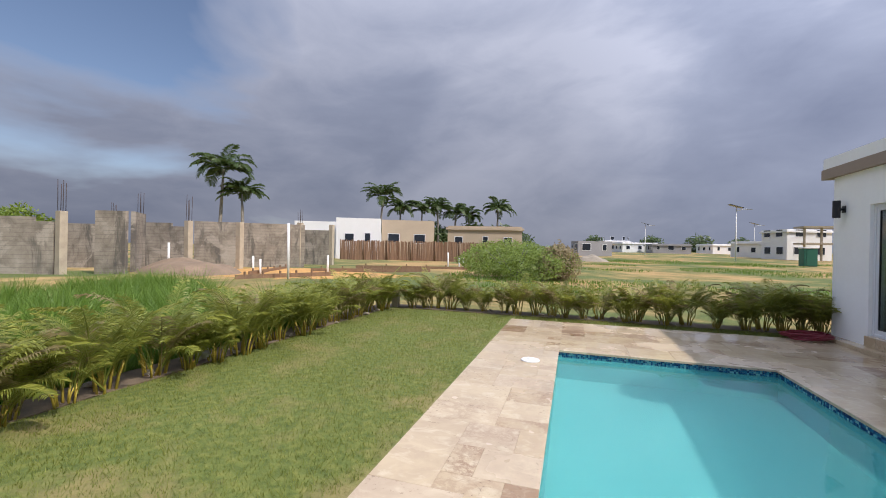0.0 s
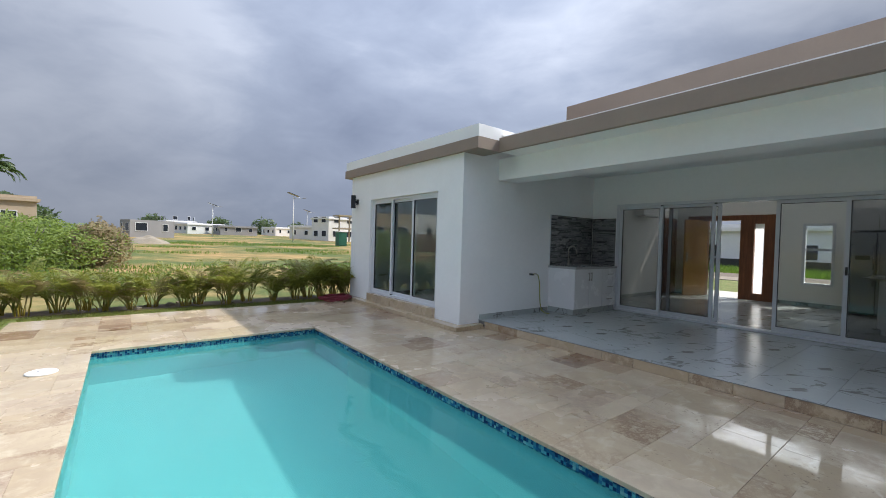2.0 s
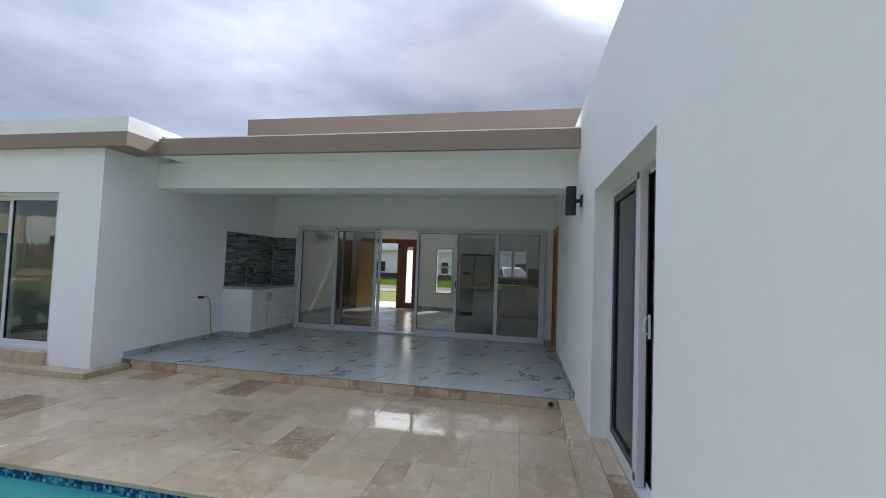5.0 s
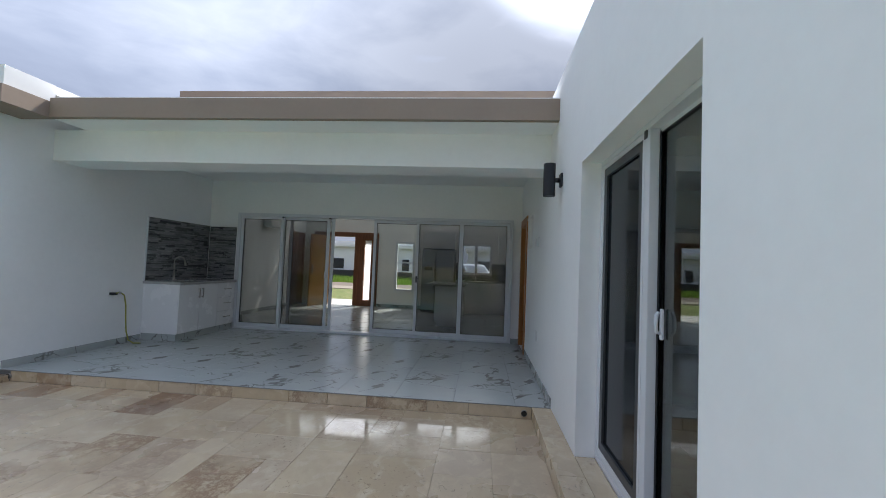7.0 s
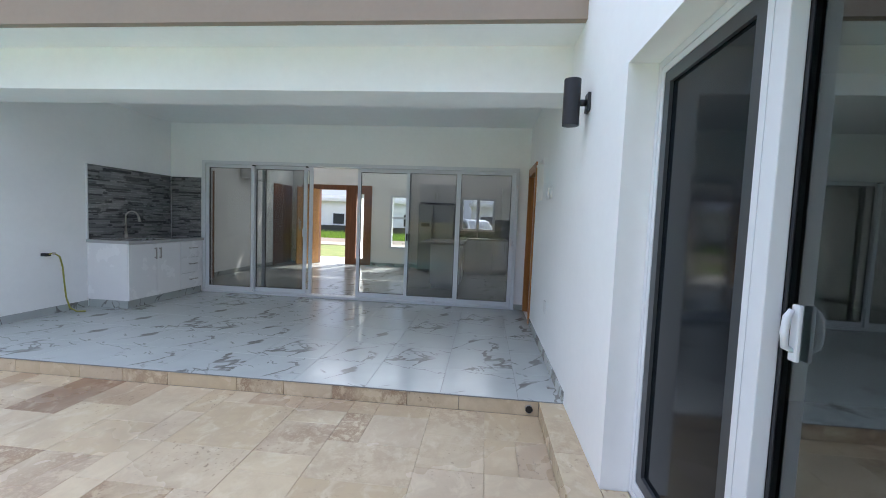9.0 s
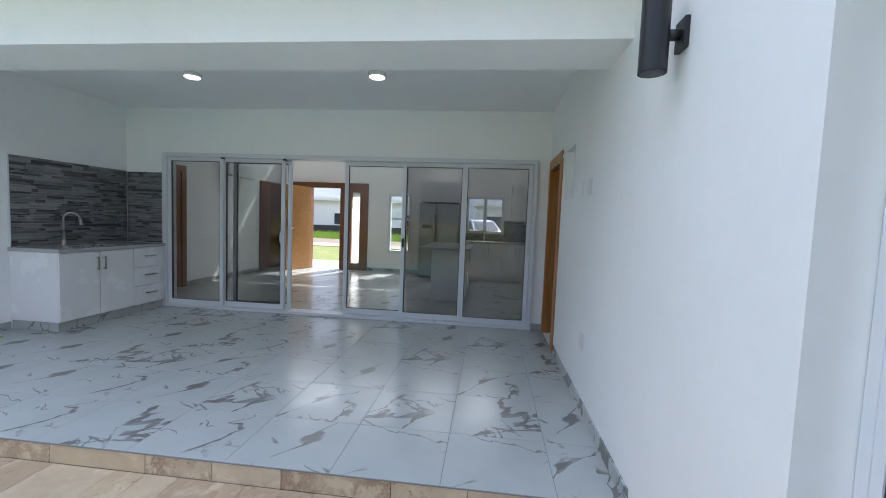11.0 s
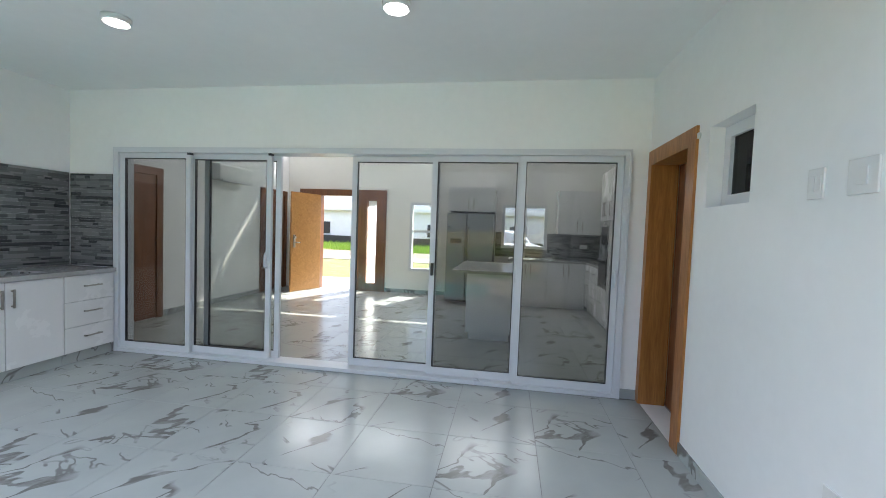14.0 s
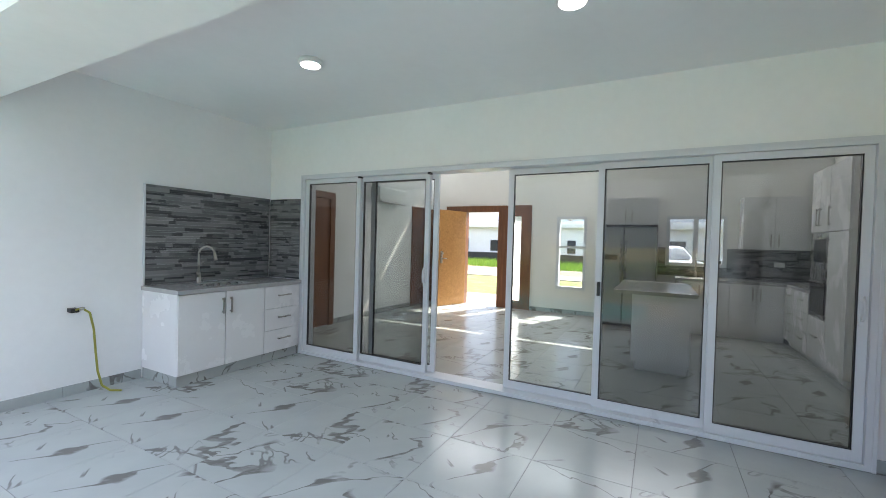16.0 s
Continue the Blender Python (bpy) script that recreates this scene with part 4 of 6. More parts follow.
tube(bm, [(-0.765, -0.05, 1.17), (-0.765, -0.075, 1.17)], 0.025, 12)
bmesh.ops.transform(bm, matrix=turn, verts=bm.verts[:])
part("handle", bm, NICKEL, lf, "satin nickel lever and lock plate")

for name, y0, y1, z0, z1 in (("window_2", 2.802, 3.298, 0.677, 2.088), ("window_3", 0.442, 1.278, 1.277, 2.088)):
    wv = thing(name, (FX, (y0 + y1) / 2, z0), "white aluminium window in the street wall", "window", kind="structure")
    part("window_frame", rect_frame(B(), "x", FX - 0.012, FX + 0.1, y0 - 0.05, y1 + 0.05, z0 - 0.05, z1 + 0.05, 0.055), ALU, wv)
    bm = B()
    if name == "window_2":
        box(bm, FX + 0.02, y0, 1.48, FX + 0.06, y1, 1.53)
    else:
        box(bm, FX + 0.02, (y0 + y1) / 2 - 0.04, z0, FX + 0.06, (y0 + y1) / 2 + 0.04, z1)
    part("mullion", bm, ALU, wv)
    bm = B()
    box(bm, FX + 0.04, y0 + 0.005, z0 + 0.005, FX + 0.045, y1 - 0.005, z1 - 0.005)
    pn = part("pane", bm, CLEAR, wv)
    pn.visible_shadow = False


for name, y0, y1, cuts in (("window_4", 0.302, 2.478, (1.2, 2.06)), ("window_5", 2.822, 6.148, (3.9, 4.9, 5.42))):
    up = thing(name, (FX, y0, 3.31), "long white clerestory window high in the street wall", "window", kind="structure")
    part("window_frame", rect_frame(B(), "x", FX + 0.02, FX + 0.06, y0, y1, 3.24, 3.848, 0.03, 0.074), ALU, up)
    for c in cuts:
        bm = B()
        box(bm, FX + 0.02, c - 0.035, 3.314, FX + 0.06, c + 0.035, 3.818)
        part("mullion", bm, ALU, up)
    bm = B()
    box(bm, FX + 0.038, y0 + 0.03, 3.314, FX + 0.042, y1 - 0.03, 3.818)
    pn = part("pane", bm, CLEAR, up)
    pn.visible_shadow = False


def side_door(name, x0, x1, label):
    sd = thing(name, ((x0 + x1) / 2, 6.25, FL), label, "door", kind="structure")
    bm = B()
    holed(bm, "y", 6.22, 6.249, x0, x1, FL + 0.002, 2.30, [(x0 + 0.11, x1 - 0.11, FL, 2.19)])
    part("door_frame", bm, DARKWOOD, sd)
    bm = B()
    box(bm, x0 + 0.113, 6.235, FL + 0.01, x1 - 0.113, 6.247, 2.187)
    part("door_leaf", bm, DARKWOOD, sd)


side_door("door_6", 3.95, 4.88, "closed reddish wooden inner door")
side_door("door_7", 7.3, 8.3, "closed reddish wooden inner door near the entrance")

ac = thing("air_conditioner", (6.3, 6.2, 2.27), "white wall-mounted air conditioner on white wall", "air conditioner")
bm = B()
box(bm, 5.83, 6.03, 2.27, 6.73, 6.248, 2.55, 0.03)
part("casing", bm, PLASTIC, ac)
bm = B()
box(bm, 5.87, 6.005, 2.255, 6.69, 6.07, 2.295, 0.006)
part("flap", bm, plain("ac_flap", (0.55, 0.56, 0.57), 0.4), ac, "grey air flap")


def cabinet_unit(name, x0, y0, z0, x1, y1, z1, face, fronts, label, drawers=False, group="kitchen units"):
    """A cabinet box with fronts on its face side (-x or +y); fronts: number of doors or drawers."""
    cab = thing(name, ((x0 + x1) / 2, (y0 + y1) / 2, z0), label, "cabinet", group)
    bm = B()
    box(bm, x0, y0, z0, x1, y1, z1)
    part("body", bm, CABINET, cab)
    for i in range(fronts):
        bm, hb = B(), B()
        if face == "-x":
            a0, a1 = (y0 + (y1 - y0) * i / fronts, y0 + (y1 - y0) * (i + 1) / fronts)
            box(bm, x0 - 0.02, a0 + 0.002, z0 + 0.003, x0 - 0.001, a1 - 0.002, z1 - 0.003, 0.002)
            hy_ = a1 - 0.05 if i % 2 == 0 else a0 + 0.05
            hz = z0 + 0.15 if z0 > 1.2 else z1 - 0.15
            box(hb, x0 - 0.05, hy_ - 0.008, hz - 0.10, x0 - 0.04, hy_ + 0.008, hz + 0.10, 0.002)
            box(hb, x0 - 0.042, hy_ - 0.005, hz - 0.09, x0 - 0.019, hy_ + 0.005, hz - 0.08)
            box(hb, x0 - 0.042, hy_ - 0.005, hz + 0.08, x0 - 0.019, hy_ + 0.005, hz + 0.09)
        elif drawers:
            b0, b1 = (z0 + (z1 - z0) * i / fronts, z0 + (z1 - z0) * (i + 1) / fronts)
            box(bm, x0 + 0.002, y1 + 0.001, b0 + 0.002, x1 - 0.002, y1 + 0.02, b1 - 0.002, 0.002)
            xm, zm = (x0 + x1) / 2, (b0 + b1) / 2 + 0.03
            box(hb, xm - 0.09, y1 + 0.04, zm - 0.008, xm + 0.09, y1 + 0.05, zm + 0.008, 0.002)
            box(hb, xm - 0.08, y1 + 0.019, zm - 0.005, xm - 0.07, y1 + 0.042, zm + 0.005)
            box(hb, xm + 0.07, y1 + 0.019, zm - 0.005, xm + 0.08, y1 + 0.042, zm + 0.005)
        else:
            a0, a1 = (x0 + (x1 - x0) * i / fronts, x0 + (x1 - x0) * (i + 1) / fronts)
            box(bm, a0 + 0.002, y1 + 0.001, z0 + 0.003, a1 - 0.002, y1 + 0.02, z1 - 0.003, 0.002)
            hx_ = a1 - 0.05 if i % 2 == 0 else a0 + 0.05
            hz = z0 + 0.18 if z0 > 1.2 else z1 - 0.18
            box(hb, hx_ - 0.008, y1 + 0.04, hz - 0.11, hx_ + 0.008, y1 + 0.05, hz + 0.11, 0.002)
            box(hb, hx_ - 0.005, y1 + 0.019, hz - 0.1, hx_ + 0.005, y1 + 0.042, hz - 0.09)
            box(hb, hx_ - 0.005, y1 + 0.019, hz + 0.09, hx_ + 0.005, y1 + 0.042, hz + 0.1)
        fr = part("drawer" if drawers else "cabinet_door", bm, CABINET, cab)
        part("handle", hb, NICKEL, fr, "satin nickel bar handle")
    return cab


KX = 7.66
for y0, y1 in ((-0.28, 0.42), (0.424, 1.15)):
    cabinet_unit("base_cabinet", KX, y0, 0.22, FX - 0.002, y1, 1.0, "-x", 2, "white lacquered kitchen base cabinet under grey worktop")
for x0, x1 in ((6.55, 7.1), (7.104, 7.658)):
    cabinet_unit("drawer_unit", x0, -0.998, 0.22, x1, -0.3, 1.0, "+y", 3, "white lacquered kitchen drawer unit under grey worktop", True)
cabinet_unit("wall_cabinet", 8.03, -0.62, 1.56, FX - 0.002, 0.22, 2.42, "-x", 2, "white lacquered kitchen wall cabinet above backsplash")
cabinet_unit("wall_cabinet", 6.58, -0.998, 1.56, 7.7, -0.62, 2.42, "+y", 3, "white lacquered kitchen wall cabinet above worktop")
cabinet_unit("fridge_cabinet", 7.70, 1.47, 1.94, FX - 0.002, 2.40, 2.42, "-x", 2, "white lacquered cabinet above the refrigerator")
cabinet_unit("tall_cabinet", 5.35, -0.998, 0.22, 5.92, -0.3, 1.78, "+y", 1, "white lacquered tall kitchen cabinet")
cabinet_unit("tall_cabinet", 5.35, -0.998, 1.785, 5.92, -0.3, 2.55, "+y", 1, "white lacquered cabinet above tall unit")
cabinet_unit("wall_cabinet", 5.924, -0.998, 1.785, 6.546, -0.3, 2.55, "+y", 2, "white lacquered cabinet above built-in ovens")
cabinet_unit("drawer_unit", 5.924, -0.998, 0.22, 6.546, -0.3, 0.74, "+y", 1, "white lacquered drawer under built-in oven", True)
bm = B()
for b in ((KX + 0.05, -0.3, FL + 0.001, FX - 0.01, 1.15, 0.218), (5.36, -0.99, FL + 0.001, 7.65, -0.35, 0.218)):
    box(bm, *b)
solid("toe_kick", bm, CABINET, "white toe board under kitchen units", "toe board")
bm = B()
box(bm, KX - 0.03, -0.30, 1.002, FX - 0.002, 1.17, 1.04)
box(bm, 6.55, -0.998, 1.002, FX - 0.002, -0.302, 1.04)
solid("kitchen_worktop", bm, QUARTZ, "grey quartz kitchen worktop on white units", "worktop", "thing", at=(7.95, 0, 1.0))
ov = thing("built_in_oven", (6.235, -0.3, 0.76), "stainless built-in oven with dark glass door", "oven")
bm = B()
box(bm, 5.93, -0.99, 0.745, 6.54, -0.285, 1.34, 0.004)
part("housing", bm, STEEL, ov)
bm = B()
box(bm, 5.98, -0.284, 0.80, 6.49, -0.275, 1.17, 0.003)
part("oven_door", bm, plain("black_glass", (0.012, 0.012, 0.014), 0.08), ov, "black glass door")
bm = B()
tube(bm, [(6.0, -0.25, 1.19), (6.47, -0.25, 1.19)], 0.01, 8)
part("handle", bm, STEEL, ov)
hood = thing("range_hood", (7.15, -0.7, 1.50), "slim dark range hood under white wall cabinet", "range hood")
bm = B()
box(bm, 6.85, -0.99, 1.515, 7.45, -0.52, 1.557, 0.004)
part("casing", bm, STEEL, hood)
bm = B()
box(bm, 6.86, -0.518, 1.50, 7.44, -0.50, 1.557, 0.003)
part("visor", bm, BLACK, hood, "black front visor")
mw = thing("microwave_oven", (6.235, -0.3, 1.36), "stainless built-in microwave with dark door", "microwave")
bm = B()
box(bm, 5.93, -0.99, 1.345, 6.54, -0.285, 1.78, 0.004)
part("housing", bm, STEEL, mw)
bm = B()
box(bm, 5.97, -0.284, 1.42, 6.38, -0.275, 1.70, 0.003)
part("microwave_door", bm, plain("black_glass_panel", (0.015, 0.015, 0.017), 0.08), mw, "black glass door")
sp = thing("kitchen_backsplash", (FX, 0.4, 1.04), "grey stacked slate kitchen backsplash", "backsplash", kind="structure")
s2 = part("slate_strips", strips(B(), "x", FX - 0.001, -1, -0.98, 0.385, 1.04, 1.56, 7), SLATE.m, sp)
s2["kind"] = "stuff"
s2 = part("slate_strips", strips(B(), "x", FX - 0.001, -1, 0.39, 1.46, 1.04, 1.22, 8), SLATE.m, sp)
s2["kind"] = "stuff"
s2 = part("slate_strips", strips(B(), "x", FX - 0.001, -1, 1.335, 1.46, 1.22, 1.56, 9), SLATE.m, sp)
s2["kind"] = "stuff"
bm = B()
box(bm, FX - 0.025, -0.42, 1.27, FX - 0.0175, -0.28, 1.35, 0.002)
solid("kitchen_socket", bm, PLASTIC, "white power socket on slate backsplash", "power socket", "thing", at=(FX - 0.02, -0.35, 1.27))
faucet("kitchen_faucet", 8.22, 0.86, 1.04, (-1, 0, 0), "satin nickel gooseneck faucet by kitchen window")
fr = thing("refrigerator", (7.95, 1.93, FL), "stainless steel two-door refrigerator with dispenser", "refrigerator")
STAIN = plain("dull_stainless", (0.30, 0.31, 0.31), 0.34, 0.85, 0.05, 4)
bm = B()
box(bm, 7.60, 1.475, FL + 0.02, FX - 0.005, 2.395, 1.90, 0.01)
part("housing", bm, plain("dark_grey_casing", (0.05, 0.05, 0.055), 0.5), fr)
for a0, a1 in ((1.48, 1.99), (2.0, 2.39)):
    bm = B()
    box(bm, 7.54, a0, FL + 0.07, 7.598, a1, 1.89, 0.012)
    d = part("fridge_door", bm, STAIN, fr)
    y = a1 - 0.035 if a0 < 1.6 else a0 + 0.035
    bm = B()
    tube(bm, [(7.50, y, 0.75), (7.49, y, 0.8), (7.49, y, 1.6), (7.50, y, 1.65)], 0.011, 8)
    for z in (0.76, 1.64):
        tube(bm, [(7.50, y, z), (7.542, y, z)], 0.009, 8)
    part("handle", bm, STEEL, d)
bm = B()
box(bm, 7.528, 2.09, 1.31, 7.542, 2.31, 1.40, 0.004)
part("dispenser", bm, BLACK, fr, "black dispenser panel")

isl = thing("kitchen_island", (5.6, 1.45, FL), "white kitchen island with grey stone top", "kitchen island")
bm = B()
box(bm, 4.90, 1.11, 0.22, 6.4, 1.70, 1.0, 0.003)
part("body", bm, CABINET, isl)
bm = B()
box(bm, 4.95, 1.13, FL + 0.001, 6.38, 1.66, 0.219)
part("toe_board", bm, CABINET, isl)
bm = B()
box(bm, 4.86, 1.05, 1.002, 6.45, 1.90, 1.045, 0.004)
part("island_top", bm, QUARTZ, isl, "grey stone top")


# ---- plants ----
GRASS = leaf_mat("lawn_blades", (0.06, 0.108, 0.014), (0.225, 0.24, 0.045), 0.6)
FROND = leaf_mat("areca_leaflets", (0.06, 0.11, 0.015), (0.31, 0.32, 0.06))
DRYFROND = leaf_mat("dry_leaflets", (0.16, 0.13, 0.05), (0.30, 0.25, 0.11), 0.6)
CANE = plain("yellow_cane", (0.38, 0.29, 0.04), 0.5, 0, 0.25, 12)
BUSH = leaf_mat("bush_leaves", (0.075, 0.135, 0.015), (0.21, 0.28, 0.04), 0.5)
DRYBUSH = leaf_mat("dry_twigs", (0.18, 0.145, 0.075), (0.32, 0.26, 0.14), 0.7)
WEED = leaf_mat("weed_blades", (0.05, 0.12, 0.014), (0.16, 0.26, 0.035), 0.55)
PALMLEAF = leaf_mat("palm_leaflets", (0.03, 0.065, 0.018), (0.085, 0.13, 0.035))
TRUNK = plain("grey_palm_trunk", (0.24, 0.22, 0.19), 0.8, 0, 0.25, 3, 0.4, 20)
SOIL = plain("dark_soil", (0.16, 0.12, 0.08), 0.95, 0, 0.35, 6, 0.6, 25)


def frond(bm, rng, root, heading, lift, length, leaflets, leaf_len, droop, wide=0.012, stalk=0.25):
    """A feather leaf: an arching rib with leaflets on both sides."""
    h = Vector((math.cos(heading), math.sin(heading), 0))
    pts = []
    pos, a = Vector(root), lift
    n = 12
    for i in range(n + 1):
        pts.append(pos.copy())
        pos = pos + (h * math.cos(a) + Vector((0, 0, math.sin(a)))) * (length / n)
        a -= droop / n * (0.4 + 1.2 * i / n)
    tube(bm, pts, [0.008 * (1 - 0.8 * i / n) + 0.002 for i in range(n + 1)], 4, False)
    side = Vector((-h.y, h.x, 0))
    for i in range(leaflets):
        s = stalk + (1 - stalk) * (i + 0.5) / leaflets
        k = min(n - 1, int(s * n))
        p = pts[k].lerp(pts[k + 1], s * n - k)
        fwd = (pts[k + 1] - pts[k]).normalized()
        ll = leaf_len * (0.55 + 0.9 * math.sin(math.pi * min(1, 0.15 + s * 0.85))) * rng.uniform(0.8, 1.1)
        for sg in (-1, 1):
            d = (side * sg * 0.8 + fwd * 0.62 + Vector((0, 0, rng.uniform(-0.15, 0.25)))).normalized()
            tip = p + d * ll + Vector((0, 0, -0.25 * ll))
            midp = p + d * ll * 0.55 + Vector((0, 0, 0.02 * ll))
            w = fwd * wide
            v = [bm.verts.new(c) for c in (p - w * 0.4, p + w * 0.4, midp + w, tip, midp - w)]
            bm.faces.new(v)


def areca(seed, tall, dry=0.0):
    """A young clumping palm: yellow canes and feather leaves."""
    rng = random.Random(seed)
    plant = thing("areca_palm", (0, 0, 0), "young bushy areca palm with yellow canes planted along the lawn", "palm shrub", "areca hedge")
    for i in range(rng.randint(11, 14)):
        a, r = rng.uniform(0, 6.28), rng.uniform(0.02, 0.12)
        bx, by = r * math.cos(a), r * math.sin(a)
        hgt = tall * rng.uniform(0.12, 0.34)
        lean = rng.uniform(0.02, 0.10)
        top = Vector((bx + lean * math.cos(a), by + lean * math.sin(a), hgt))
        bm = B()
        tube(bm, [(bx, by, -0.05), (bx + 0.4 * lean * math.cos(a), by + 0.4 * lean * math.sin(a), hgt * 0.5), top], [0.014, 0.012, 0.008], 6)
        cane = part("cane", bm, CANE, plant, "yellow cane")
        for j in range(rng.randint(2, 3)):
            bm = B()
            hd = a + rng.uniform(-1.3, 1.3)
            frond(bm, rng, top - Vector((0, 0, 0.05 * j)), hd, rng.uniform(0.95, 1.5), tall * rng.uniform(0.55, 0.95), 30, 0.14 * tall, rng.uniform(0.7, 1.9), 0.0065)
            part("leaf", bm, DRYFROND if rng.random() < dry else FROND, cane)
    return plant


hedge_kinds = [areca(11, 1.0, 0.1), areca(12, 1.15, 0.2), areca(13, 0.9, 0.05), areca(14, 1.05, 0.4), areca(15, 1.1, 0.1)]
rngp = random.Random(5)
spots = []
y = 1.0
while y < 10.1:
    spots.append((-9.28 + rngp.uniform(-0.1, 0.1), y, rngp.uniform(0.72, 1.02)))
    y += rngp.uniform(0.34, 0.54)
x = -8.7
while x < 0.9:
    spots.append((x, 10.45 + rngp.uniform(-0.1, 0.12), rngp.choice((0.62, 0.74, 0.80, 0.86, 0.92))))
    x += rngp.choice((0.24, 0.32, 0.40, 0.52))
used = set()
for i, (x, y, s) in enumerate(spots):
    k = rngp.choice(hedge_kinds)
    m = Matrix.Translation((x, y, 0.0)) @ Matrix.Rotation(rngp.uniform(0, 6.28), 4, "Z")
    if k not in used:
        used.add(k)
        k.matrix_basis = m
        k.scale = (s, s, s)
        continue
    c = copy_thing(k, m)
    c.scale = (s, s, s)


def blades(name, material, spots_xyh, width, label, category, lean=0.5, seed=1, hgt=None):
    """Many single grass blades in one mesh."""
    r = np.random.RandomState(seed)
    n = len(spots_xyh)
    p = np.array(spots_xyh, dtype=float)
    a = r.uniform(0, 2 * np.pi, n)
    ln = r.uniform(0.2, 1.0, n) * lean * p[:, 3]
    b = r.uniform(0, 2 * np.pi, n)
    dx, dy = np.cos(a) * width / 2, np.sin(a) * width / 2
    base = p[:, :3]
    v = np.empty((n, 3, 3))
    v[:, 0] = base + np.stack([-dx, -dy, np.zeros(n)], 1)
    v[:, 1] = base + np.stack([dx, dy, np.zeros(n)], 1)
    v[:, 2] = base + np.stack([np.cos(b) * ln, np.sin(b) * ln, p[:, 3]], 1)
    me = bpy.data.meshes.new(name)
    me.from_pydata(v.reshape(-1, 3).tolist(), [], np.arange(n * 3).reshape(n, 3).tolist())
    me.materials.append(material)
    ob = new(name, me)
    return tagged(ob, label, category, kind="stuff")


# lawn: a sheet with a mottled turf colour and short blades on it
LAWN = Mat("lawn_turf").geo()
_a, _b = LAWN.noise(1.4, 5, 0.6), LAWN.noise(12, 5, 0.65)
_t = LAWN.ramp(_b, [(0.25, (0.052, 0.085, 0.013)), (0.5, (0.12, 0.152, 0.028)), (0.75, (0.22, 0.225, 0.052))])
LAWN.color(LAWN.mix(LAWN.rng(_a, 0.50, 0.66, 0.0, 0.7), _t, (0.26, 0.205, 0.08)))
LAWN.p.inputs["Roughness"].default_value = 0.9
LAWN.bump(_b, 0.8, 0.03)
bm = B()
for (x0, y0, x1, y1) in ((-9.25, -6.0, -6.158, 10.25), (-6.158, 9.783, 1.5, 10.25)):
    nx, ny = max(2, int((x1 - x0) / 0.25)), max(2, int((y1 - y0) / 0.25))
    g = [[bm.verts.new((x0 + (x1 - x0) * i / nx, y0 + (y1 - y0) * j / ny, -0.012 + 0.010 * noise.noise((i * 0.4 + x0, j * 0.4, 0.3)))) for i in range(nx + 1)] for j in range(ny + 1)]
    for j in range(ny):
        for i in range(nx):
            bm.faces.new((g[j][i], g[j][i + 1], g[j + 1][i + 1], g[j + 1][i]))
solid("lawn", bm, LAWN.m, "short mown lawn with dry yellowish patches", "lawn", "structure")
rs = np.random.RandomState(3)
N = 60000
gx_ = rs.uniform(-9.25, -6.18, N)
gy_ = 0.5 + 9.75 * rs.uniform(0, 1, N) ** 1.25
pts = np.stack([gx_, gy_, np.full(N, -0.015), rs.uniform(0.018, 0.042, N)], 1)
blades("lawn_grass", GRASS, pts, 0.006, "short green lawn grass", "grass", 0.9, 4)
N = 9000
pts = np.stack([rs.uniform(-6.1, 0.6, N), rs.uniform(9.80, 10.25, N), np.full(N, -0.015), rs.uniform(0.02, 0.05, N)], 1)
blades("lawn_grass", GRASS, pts, 0.008, "short green lawn grass in house shade", "grass", 0.9, 5)
bm = B()
box(bm, -9.75, -6, -0.05, -9.25, 10.25, 0.0)
box(bm, -9.75, 10.25, -0.05, 1.5, 10.8, 0.0)
solid("planting_bed", bm, SOIL, "narrow bed of dark soil under palm hedge", "bed", "structure")
# pale stones and a crumpled plastic sheet among the hedge
STONE = plain("pale_stone", (0.30, 0.26, 0.20), 0.85, 0, 0.25, 10, 0.5, 30)
for i in range(26):
    r = random.Random(70 + i)
    sx = r.uniform(0.025, 0.06)
    if i % 2:
        px, py = r.uniform(-8.5, 0.5), 10.4 + r.uniform(-0.05, 0.4)
    else:
        px, py = -9.2 - r.uniform(0.0, 0.4), r.uniform(3.5, 10)
    bm = B()
    bmesh.ops.create_icosphere(bm, subdivisions=2, radius=1.0)
    for v in bm.verts:
        v.co *= 1 + 0.25 * noise.noise(v.co * 1.7 + Vector((i, 0, 0)))
        v.co = Vector((v.co.x * sx * 1.4, v.co.y * sx, v.co.z * sx * 0.7)) + Vector((px, py, sx * 0.35))
    solid("stone", bm, STONE, "pale rough stone on soil under hedge", "stone", "thing", "stones in the bed", at=(px, py, 0))
FOIL = plain("grey_foil", (0.30, 0.30, 0.31), 0.35, 0.3, 0.2, 12)
bm = B()
bmesh.ops.create_icosphere(bm, subdivisions=4, radius=0.115)
for v in bm.verts:
    v.co *= 1 + 0.55 * abs(noise.noise(v.co * 14)) - 0.15
    v.co.z *= 0.8
    v.co += Vector((-9.32, 4.82, 0.12))
solid("crumpled_sheet", bm, FOIL, "crumpled grey plastic sheet lying under hedge", "plastic sheet", "thing", at=(-9.32, 4.82, 0))

